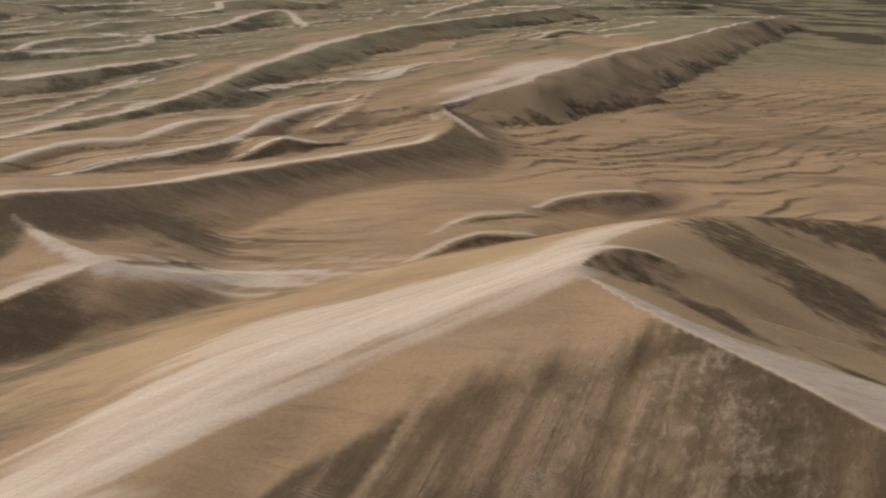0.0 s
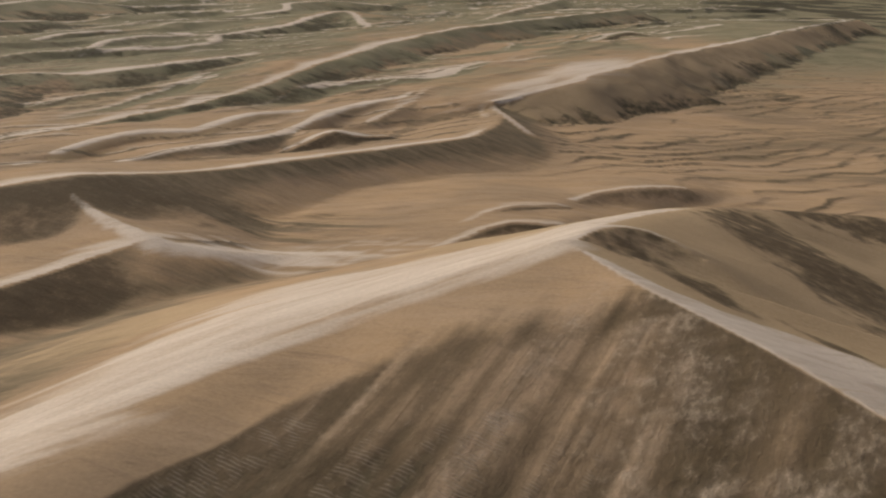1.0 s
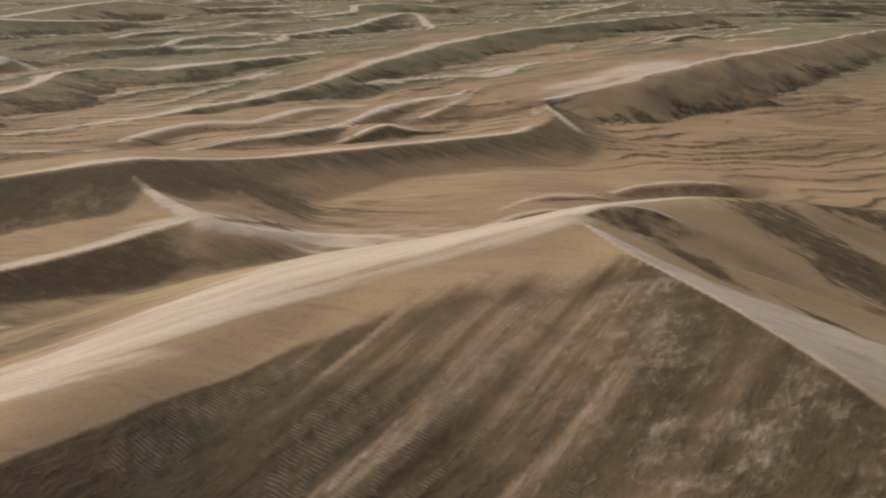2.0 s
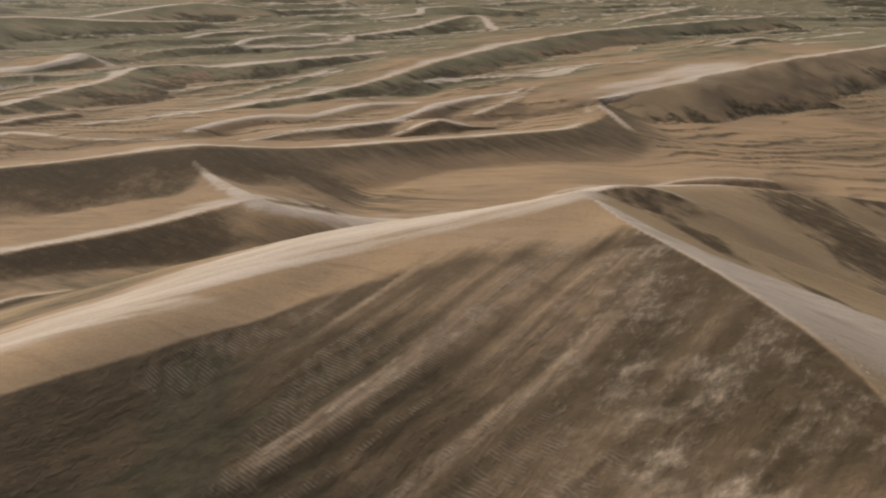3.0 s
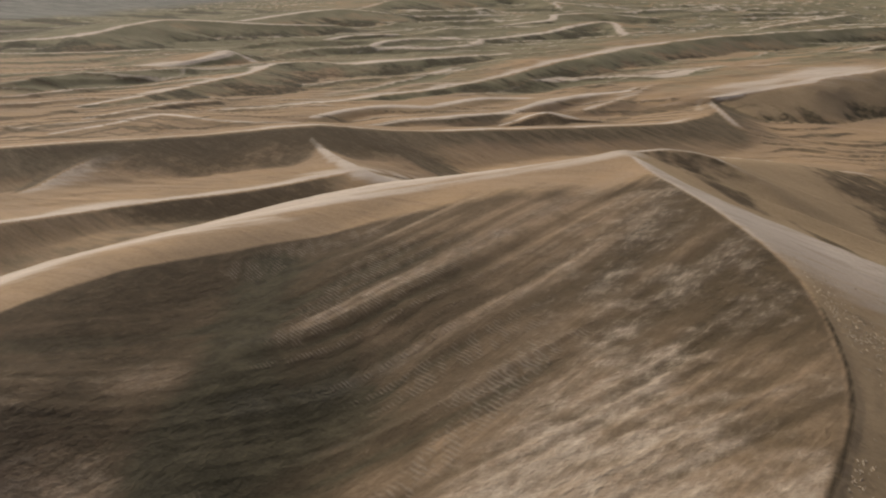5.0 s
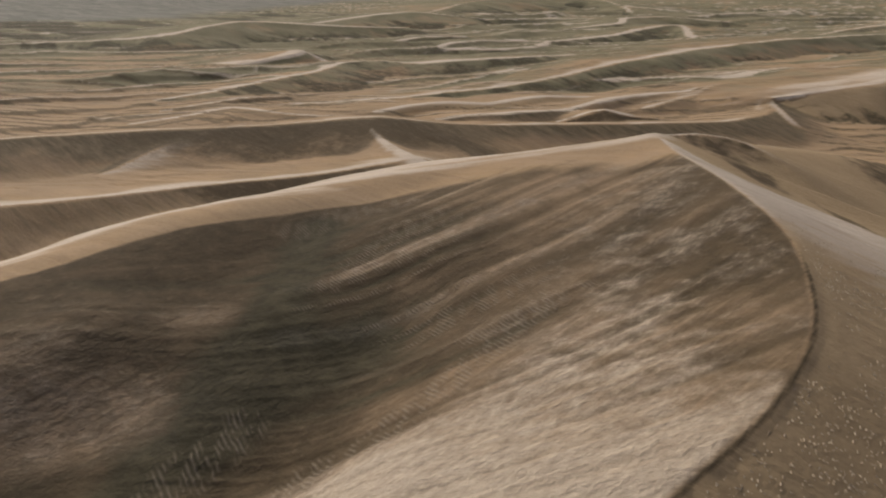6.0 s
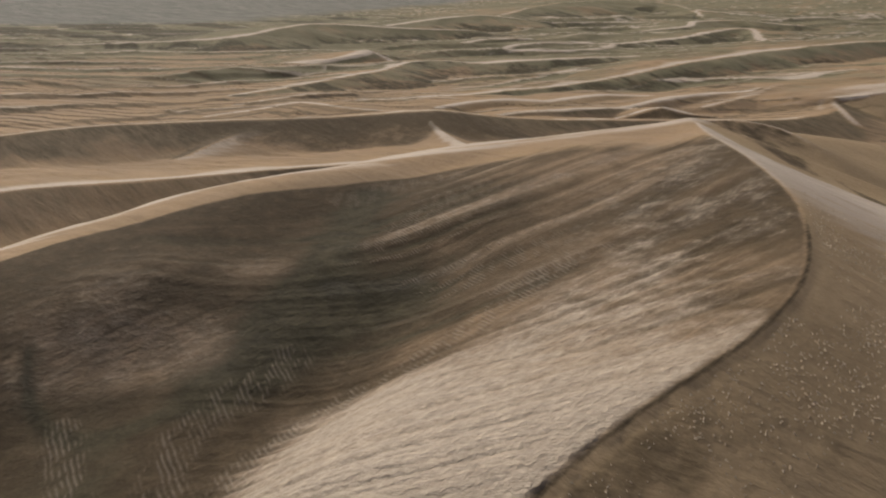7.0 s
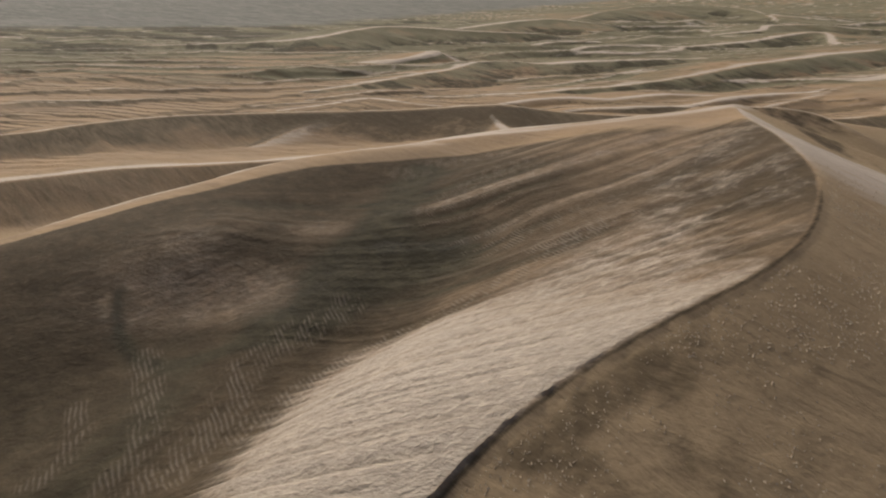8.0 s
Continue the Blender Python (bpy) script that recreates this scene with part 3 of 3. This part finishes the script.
    put("brown", shoulder, np.clip(0.40 * lens + 0.9 * lens * (fractal(x[shoulder] / 2.2, y[shoulder] / 4, 58) - 0.42), 0, 0.7))
    streaky = fractal((0.5 * x + 0.87 * y) / 3.0, (0.87 * x - 0.5 * y) / 16, 97) - 0.5
    spots = fractal(x / 5, y / 5, 98) - 0.5
    for cx, cy, turn, a, b, much in ((36, 102, -50, 8, 3.5, 0.8), (68, 146, -70, 38, 12, 1.0), (62, 150, -62, 18, 6, 0.8), (104, 206, 10, 30, 9, 0.95), (52, 94, -35, 8, 1.2, 0.8)):
        spot = oval(x, y, cx, cy, turn, a, b)
        outer_side = np.where(y > 106, 1.0, outside)
        f["brown"] = np.maximum(f["brown"], np.clip(spot * much + (0.7 * streaky + 1.2 * spots) * step(0.08, 0.4, spot), 0, 0.66) * outer_side * (1 - 0.8 * f["pale"]))
    # slip faces and pale crests of the other dunes; brown, stripe and scrub tints also paint in lee shade
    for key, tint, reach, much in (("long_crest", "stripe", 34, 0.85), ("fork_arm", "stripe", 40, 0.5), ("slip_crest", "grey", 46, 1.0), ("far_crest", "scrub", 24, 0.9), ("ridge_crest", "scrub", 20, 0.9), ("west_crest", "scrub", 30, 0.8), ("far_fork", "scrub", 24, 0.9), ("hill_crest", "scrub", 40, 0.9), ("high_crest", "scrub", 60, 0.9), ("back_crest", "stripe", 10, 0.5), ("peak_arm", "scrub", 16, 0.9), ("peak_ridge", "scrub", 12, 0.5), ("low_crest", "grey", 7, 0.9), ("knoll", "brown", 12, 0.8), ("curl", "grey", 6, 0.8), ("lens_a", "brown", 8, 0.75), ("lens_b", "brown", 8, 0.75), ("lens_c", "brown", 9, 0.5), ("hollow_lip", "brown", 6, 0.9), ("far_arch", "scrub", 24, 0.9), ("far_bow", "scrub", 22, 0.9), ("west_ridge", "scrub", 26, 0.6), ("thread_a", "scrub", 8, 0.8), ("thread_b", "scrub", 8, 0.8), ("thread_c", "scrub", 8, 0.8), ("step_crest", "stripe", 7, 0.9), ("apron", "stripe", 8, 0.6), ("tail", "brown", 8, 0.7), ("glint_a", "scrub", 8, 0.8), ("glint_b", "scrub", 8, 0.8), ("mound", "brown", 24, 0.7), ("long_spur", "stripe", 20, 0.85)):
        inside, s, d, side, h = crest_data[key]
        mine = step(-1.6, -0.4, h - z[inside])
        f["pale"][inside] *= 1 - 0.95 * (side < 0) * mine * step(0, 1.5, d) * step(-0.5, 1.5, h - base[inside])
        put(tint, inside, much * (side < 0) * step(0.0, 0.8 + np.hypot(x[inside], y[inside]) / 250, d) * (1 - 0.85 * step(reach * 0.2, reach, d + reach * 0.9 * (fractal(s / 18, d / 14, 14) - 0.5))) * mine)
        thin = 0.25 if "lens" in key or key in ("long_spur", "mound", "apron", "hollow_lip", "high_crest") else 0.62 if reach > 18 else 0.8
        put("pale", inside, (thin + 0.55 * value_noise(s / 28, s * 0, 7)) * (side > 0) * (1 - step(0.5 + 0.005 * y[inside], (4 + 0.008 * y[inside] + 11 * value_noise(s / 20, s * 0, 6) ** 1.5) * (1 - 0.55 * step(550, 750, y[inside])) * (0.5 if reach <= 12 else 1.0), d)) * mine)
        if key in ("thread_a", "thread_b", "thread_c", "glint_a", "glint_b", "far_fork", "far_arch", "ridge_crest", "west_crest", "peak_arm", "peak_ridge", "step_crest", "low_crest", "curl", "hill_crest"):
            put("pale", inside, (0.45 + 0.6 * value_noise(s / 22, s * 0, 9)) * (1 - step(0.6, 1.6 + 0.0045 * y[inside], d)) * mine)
        if tint in ("grey", "scrub") and reach > 18:
            # dark tongues that climb the slip face from its foot
            tongue = -2.2 + 10.0 * fractal(s / 5.5, d / 30, 8, 3) + 5.0 * (value_noise(s / 40, s * 0, 12) - 0.5)
            put("dark", inside, 0.62 * (side < 0) * step(tongue + 3.0, tongue - 3.0, h - base[inside]) * (h - base[inside] > -0.5) * mine)
    f["pale"] = np.maximum(f["pale"], np.maximum(0.9 * oval(x, y, 50, 480, 62, 46, 15), 0.75 * oval(x, y, 20, 432, 57, 40, 9)))
    valley = oval(x, y, -64, 120, 58, 62, 17) * (x < 0.7 * (y - 120) - 44)
    lee_plain = step(40, 120, x) * step(230, 300, y) * step(620, 480, y)
    f["stripe"] = np.maximum(f["stripe"], lee_plain * np.clip(0.36 + 1.1 * (fractal(x / 34, y / 12, 19) - 0.5), 0, 0.75))
    f["stripe"] = np.maximum(f["stripe"], np.clip(0.75 * valley + 0.8 * (fractal(x / 9, y / 6, 18) - 0.5) * step(0.1, 0.4, valley), 0, 1) * (1 - f["pale"]))
    inside, s, d, side, h = crest_data["fork_arm"]
    put("pale", inside, 0.8 * (side > 0) * (1 - step(2, 7 + 5 * step(150, 166, y[inside]), d + 4 * (fractal(s / 12, d / 3, 16) - 0.5))) * step(-1.6, -0.4, h - z[inside]))
    # brown on the arm's lee face, put in for its shade
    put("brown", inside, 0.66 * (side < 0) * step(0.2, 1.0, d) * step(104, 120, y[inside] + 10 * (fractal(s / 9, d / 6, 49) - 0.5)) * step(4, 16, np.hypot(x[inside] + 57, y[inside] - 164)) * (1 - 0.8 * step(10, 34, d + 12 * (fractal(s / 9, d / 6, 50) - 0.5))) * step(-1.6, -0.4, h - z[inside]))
    inside, s, d, side, h = crest_data["peak_arm"]
    put("pale", inside, 1.0 * (1 - step(2.5, 6.5, d + 0.8 * (side < 0))))
    inside, s, d, side, h = crest_data["fork_stem"]
    stem = 0.9 * (1 - step(0.2, 0.9 + (0.10 + 0.1 * (side < 0)) * s, d + 3 * (fractal(x[inside] / 2, y[inside] / 6, 46) - 0.5))) * (1 - step(46, 84, s + 18 * (fractal(x[inside] / 5, y[inside] / 2, 15) - 0.5)))
    put("pale", inside, stem)
    for tint in ("brown", "stripe"):
        f[tint][inside] *= 1 - 0.9 * np.clip(1.4 * stem, 0, 1)
    # the long dune's lee: wind streaks that leave its peak and run out over the tan floor
    streaks = fractal((0.2 * x + 0.98 * y) / 2.6, (0.98 * x - 0.2 * y) / 34, 48, 3)
    fanned = oval(x, y, -62, 206, -8, 30, 13)
    f["stripe"] = np.maximum(f["stripe"], np.clip(1.5 * fanned * (0.3 + 3.0 * (streaks - 0.42)), 0, 0.9) * (1 - f["pale"]))
    floor_streaks = fractal((0.1 * x + 0.99 * y) / 2.2, (0.99 * x - 0.1 * y) / 26, 52, 3)
    f["pale"] = np.maximum(f["pale"], np.clip(oval(x, y, -32, 178, 6, 22, 9) * (0.45 + 2.6 * (floor_streaks - 0.45)), 0, 0.85))
    inside, s, d, side, h = crest_data["long_crest"]
    # brown under the crest colours in the shade of the lee face
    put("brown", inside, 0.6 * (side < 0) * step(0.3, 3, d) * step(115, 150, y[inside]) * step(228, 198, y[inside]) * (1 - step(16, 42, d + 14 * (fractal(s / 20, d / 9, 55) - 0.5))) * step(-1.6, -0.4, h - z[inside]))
    f["stripe"][inside] *= 1 - 0.7 * (side < 0) * step(198, 226, y[inside]) * step(330, 250, y[inside]) * step(5, 16, d + 8 * (streaks[inside] - 0.5))
    f["pale"][inside] *= 1 - 0.8 * step(322, 345, y[inside]) * (1 - step(3, 6, d))
    inside, s, d, side, h = crest_data["long_spur"]
    # the spur's lee shade, a weaker brown
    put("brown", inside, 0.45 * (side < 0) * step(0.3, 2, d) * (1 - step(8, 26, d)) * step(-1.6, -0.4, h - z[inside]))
    inside, s, d, side, h = crest_data["slip_foot"]
    foot = 0.66 * step(50, 40, s) * (1 - step(1.0, 3.2, d)) * step(-1.8, -0.5, h - z[inside])
    put("pale", inside, foot)
    for tint in ("stripe", "dark", "brown"):
        f[tint][inside] *= 1 - np.clip(1.3 * foot, 0, 1)
    # scrub on the far plain, and a bare grey flat beyond it to the west
    far = step(310, 560, y - 0.75 * x + 60 * fractal(x / 50, y / 50, 63))
    f["scrub"] = np.maximum(f["scrub"], far * (0.22 + 0.3 * step(560, 760, y - 0.75 * x) + 0.42 * step(0.36, 0.58, fractal(x / 70, y / 90, 61))) * (1 - 0.8 * f["pale"]))
    west_plain = step(-290, -430, x + 40 * fractal(x / 40, y / 40, 68)) * step(1000, 760, y)
    f["scrub"] = np.maximum(f["scrub"], west_plain * (0.68 + 0.42 * fractal(x / 50, y / 26, 72)) * (1 - 0.7 * f["pale"]))
    f["dark"] = np.maximum(f["dark"], 0.62 * west_plain * step(-380, -500, x) * step(0.40, 0.6, fractal(x / 60, y / 24, 73)))
    f["dark"] = np.maximum(f["dark"], step(0.44, 0.62, fractal(x / 16, y / 9, 64)) * (0.6 * oval(x, y, 160, 510, 62, 60, 12) + 0.6 * oval(x, y, 175, 610, 55, 60, 16)))
    f["scrub"] = np.maximum(f["scrub"], step(520, 720, y) * step(60, 200, x) * (0.55 + 0.5 * fractal(x / 60, y / 60, 65)))
    f["dark"] = np.maximum(f["dark"], 0.75 * step(700, 900, y) * step(240, 340, x) * step(0.34, 0.55, fractal(x / 70, y / 50, 66)))
    f["flat"] = step(0, 60, -x - 560 - 0.54 * np.maximum(0, 571 - y) - 0.2 * np.maximum(0, y - 650) + 50 * (fractal(x / 90, y / 90, 71) - 0.5))
    return f


def connected(label):
    """Numbers the connected areas of equal label in a grid; -1 where the label is negative."""
    up, rows = [], []

    def root(a):
        while up[a] != a:
            up[a] = up[up[a]]
            a = up[a]
        return a

    before = []
    for line in label:
        cuts = np.flatnonzero(np.diff(line)) + 1
        now = []
        p = 0
        for lo, hi in zip(np.r_[0, cuts], np.r_[cuts, len(line)]):
            me = len(up)
            up.append(me)
            while p < len(before) and before[p][1] <= lo:
                p += 1
            q = p
            while q < len(before) and before[q][0] < hi:
                if before[q][3] == line[lo]:
                    up[root(me)] = root(before[q][2])
                q += 1
            now.append((lo, hi, me, line[lo]))
        rows.append(now)
        before = now
    out = np.full(label.shape, -1)
    for r, now in enumerate(rows):
        for lo, hi, me, what in now:
            if what >= 0:
                out[r, lo:hi] = root(me)
    return out


def build_land():
    us = np.unique(np.concatenate([np.arange(0.03, 0.20, 0.0025), lines_between(-2.2, -0.60, 0.32, 0.32, 0.0042, 1.005), lines_between(-40, -2.2, -2.2, -2.2, 0.013, 1.06), lines_between(0.32, 0.32, 0.32, 40, 0.0045, 1.04)]))
    ys = np.unique(np.concatenate([np.arange(-28, 104, 0.37), lines_between(-4500, -42, 135, 135, 0.5, 1.05), lines_between(135, 135, 135, 1300, 0.5, 1.007), lines_between(1300, 1300, 1300, 4700, 9.0, 1.05)]))
    us, ys = us[np.r_[True, np.diff(us) > 0.0004]], ys[np.r_[True, np.diff(ys) > 0.04]]
    U, Y = np.meshgrid(us, ys)
    # lines that fan out with distance, so that cells stay small where the camera is near
    X = 30 + U * np.hypot(Y + 60, 100)
    X = np.clip(X, -4600 - 40 * np.maximum(0, -U), 4600 + 40 * np.maximum(0, U))
    z, owner, lee, base, crest_data, f, lane, fan = land(X, Y)
    f = colour_fields(X, Y, z, owner, base, crest_data, f, lane, fan)
    spots = np.stack([X, Y, z], -1)
    normal = np.cross(np.gradient(spots, axis=1), np.gradient(spots, axis=0))
    normal = (normal / np.linalg.norm(normal, axis=-1, keepdims=True)).reshape(-1, 3)
    ny, nx = z.shape
    index = np.arange(nx * ny).reshape(ny, nx)
    quads = np.stack([index[:-1, :-1], index[:-1, 1:], index[1:, 1:], index[1:, :-1]], -1).reshape(-1, 4)
    keys = list(DUNES)
    things = list(dict.fromkeys(d["thing"] for d in DUNES.values()))
    whose = np.array([things.index(DUNES[k]["thing"]) for k in keys] + [-1])[owner]
    whose[(z - base < 0.7) | (np.hypot(X, Y) > 1300)] = -1
    # sides of a dune: 0 windward, 1 lee, and for the great dune's hollow 2
    flank = lee.astype(int)
    great = [keys.index(k) for k in ("great_west", "great_east", "great_spur", "great_north")]
    hollow = ((owner == great[0]) & ~lee) | ((owner == great[1]) & lee) | (owner == great[2])
    flank[hollow & (Y < 106)] = 2
    flank[(owner == great[0]) & lee] = 0
    flank[(owner == great[1]) & ~lee] = 1
    corner = whose.ravel()[quads]
    of_quad = np.where((corner == corner[:, :1]).all(1), corner[:, 0], -1)
    side_of_quad = flank.ravel()[quads[:, 0]]
    places = np.stack([X, Y, z], -1).reshape(-1, 3)
    # each dune falls into connected pieces: one for each crest and side; crumbs go back to the ground
    whole = np.where(side_of_quad == 2, 2, side_of_quad + 10 * (owner.ravel()[quads[:, 0]] + 1))
    piece = connected(np.where(of_quad < 0, -1, of_quad * 10000 + whole).reshape(ny - 1, nx - 1)).ravel()
    count = np.bincount(piece + 1)[piece + 1]
    of_quad = np.where(count < 24, -1, of_quad)

    def sheet(name, faces, lower=None):
        used, flat = np.unique(faces, return_inverse=True)
        co = places[used].copy()
        if lower is not None:
            co[:, 2] -= lower[used]
        me = bpy.data.meshes.new(name)
        me.vertices.add(len(used))
        me.vertices.foreach_set("co", co.ravel())
        me.loops.add(faces.size)
        me.loops.foreach_set("vertex_index", flat.ravel().astype(np.int32))
        me.polygons.add(len(faces))
        me.polygons.foreach_set("loop_start", np.arange(0, faces.size, 4, dtype=np.int32))
        me.update(calc_edges=True)
        me.polygons.foreach_set("use_smooth", np.ones(len(faces), bool))
        for key, v in f.items():
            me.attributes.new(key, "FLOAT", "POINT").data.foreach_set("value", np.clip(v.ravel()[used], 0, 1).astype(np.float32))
        me.normals_split_custom_set_from_vertices(normal[used].tolist())
        me.materials.append(SAND)
        return new(name, me)

    # the ground runs on under the dunes, a little below their skin
    touched = np.ones(nx * ny, bool)
    touched[np.unique(quads[of_quad < 0])] = False
    ground = sheet("ground", quads, touched * 0.8)
    tagged(ground, "tan desert sand plain with low dunelets and sparse scrub", "ground", kind="structure")
    for i, thing in enumerate(things):
        if not (of_quad == i).any():
            continue
        dune = new("sand_dune")
        dune.empty_display_size = 5.0
        tagged(dune, LABELS[thing], "dune", group="dunes of the desert plain")
        for p in np.unique(piece[of_quad == i]):
            chosen = (piece == p) & (of_quad == i)
            k = side_of_quad[np.argmax(chosen)]
            sheet(("windward_slope", "slip_face", "hollow")[k], quads[chosen]).parent = dune


LABELS = {
    "great_dune": "great tan sand dune with a dark rippled hollow",
    "fork_dune": "low sand dune with a pale forked crest beside the great dune",
    "long_dune": "long tan sand dune with a brown streaked slip face",
    "slip_dune": "tall sand dune with a smooth grey slip face on the plain",
    "far_dune": "long far sand dune with an olive slip face and pale crest",
    "ridge_dune": "olive sand ridge with a pale crest on the scrubby plain",
    "far_fork_dune": "distant olive dune with a thin pale forked crest",
    "west_dune": "broad olive dune with scrub along its foot",
    "peak_dune": "small pointed dune with two bright pale crests",
    "low_dune": "low winding sand dune with a narrow grey front",
    "knoll_dune": "small dark sand knoll with a pale tip",
    "curl_dune": "thin curling sand crest on the tan plain",
    "lens_dune_a": "low lens-shaped sand dune behind the great dune",
    "lens_dune_b": "low lens-shaped sand dune behind the great dune",
    "lens_dune_c": "low curved sand dune on the plain behind the great dune",
    "back_dune": "low tan dune with a pale bent crest behind the long dune",
    "hill_dune": "distant rounded olive dune with a thin pale crest",
    "high_dune": "broad distant olive dune on the horizon plain",
    "far_arch_dune": "distant olive dune with a thin arched pale crest",
    "far_bow_dune": "far bowed sand ridge with a pale crest line",
    "west_ridge_dune": "broad tan sand ridge running up to the olive ridge",
    "thread_dune_a": "thin pale winding crest on the scrubby far plain",
    "thread_dune_b": "thin pale hooked crest on the scrubby far plain",
    "thread_dune_c": "thin pale short crest on the scrubby far plain",
    "step_dune": "low stepped sand crest with a dark front",
    "apron_dune": "low smooth sand crest beside the grey slip face",
    "tail_dune": "low dune with a dark narrow front behind the long dune",
    "glint_dune_a": "small bright sand crest below the far dune",
    "glint_dune_b": "small bright sand crest below the far dune",
    "mound_dune": "low dark rounded sand mound beside the far dune",
    "hollow_dune": "low sand lip over a dark hollow",
}
build_land()


# ---- dry tufts on the great dune's outer flank ----
def tuft_material():
    m = bpy.data.materials.new("dry_grass")
    m.use_nodes = True
    n, l = m.node_tree.nodes, m.node_tree.links
    bsdf = n["Principled BSDF"]
    bsdf.inputs["Roughness"].default_value = 0.85
    info = n.new("ShaderNodeNewGeometry")
    blend = n.new("ShaderNodeMix")
    blend.data_type = "RGBA"
    l.new(info.outputs["Random Per Island"], blend.inputs[0])
    blend.inputs[6].default_value, blend.inputs[7].default_value = (0.66, 0.53, 0.375, 1), (0.36, 0.275, 0.175, 1)
    l.new(blend.outputs[2], bsdf.inputs["Base Color"])
    return m


def scatter_tufts():
    """Small drifted clumps of dry grass: each a low lump with a few blades."""
    rng = np.random.default_rng(4)
    n = 34000
    px, py = rng.uniform(38, 100, n), rng.uniform(-45, 62, n)
    crest = smooth_line(DUNES["great_east"]["crest"])
    s, d, side, h = from_crest(px, py, crest)
    dense = fractal(px / 9, py / 9, 101)
    keep = (side > 0) & (d > 1.2) & (rng.uniform(0, 1, n) < step(0.30, 0.66, dense) * step(64, 40, py) * step(-45, -30, py))
    px, py = px[keep], py[keep]
    pz = land(px, py)[0]
    verts, faces = [], []
    for x, y, z in zip(px, py, pz):
        size = rng.uniform(0.045, 0.12)
        turn = rng.normal(-0.9, 0.35)
        ax, ay = math.cos(turn), math.sin(turn)
        k = len(verts)
        for u, v, w in ((-2.8, 0, -0.15), (0, -0.8, -0.15), (2.8, 0, -0.15), (0, 0.8, -0.15), (0.2, 0.0, 0.7)):
            verts.append((x + size * (u * ax - v * ay), y + size * (u * ay + v * ax), z + size * w))
        faces += [(k, k + 1, k + 4), (k + 1, k + 2, k + 4), (k + 2, k + 3, k + 4), (k + 3, k, k + 4)]
        for _ in range(3):
            k = len(verts)
            u, v, lean = rng.uniform(-0.7, 0.7), rng.uniform(-0.3, 0.3), rng.uniform(-0.5, 0.9)
            bx, by = x + size * (u * ax - v * ay), y + size * (u * ay + v * ax)
            verts += [(bx - 0.02, by, z), (bx + 0.02, by, z), (bx + lean * size, by + 0.2 * size, z + size * 1.3)]
            faces.append((k, k + 1, k + 2))
    me = bpy.data.meshes.new("grass_tufts")
    me.from_pydata(verts, [], faces)
    me.materials.append(tuft_material())
    tagged(new("grass_tufts", me), "sparse dry pale grass tufts on the sand slope", "grass", kind="stuff")


scatter_tufts()
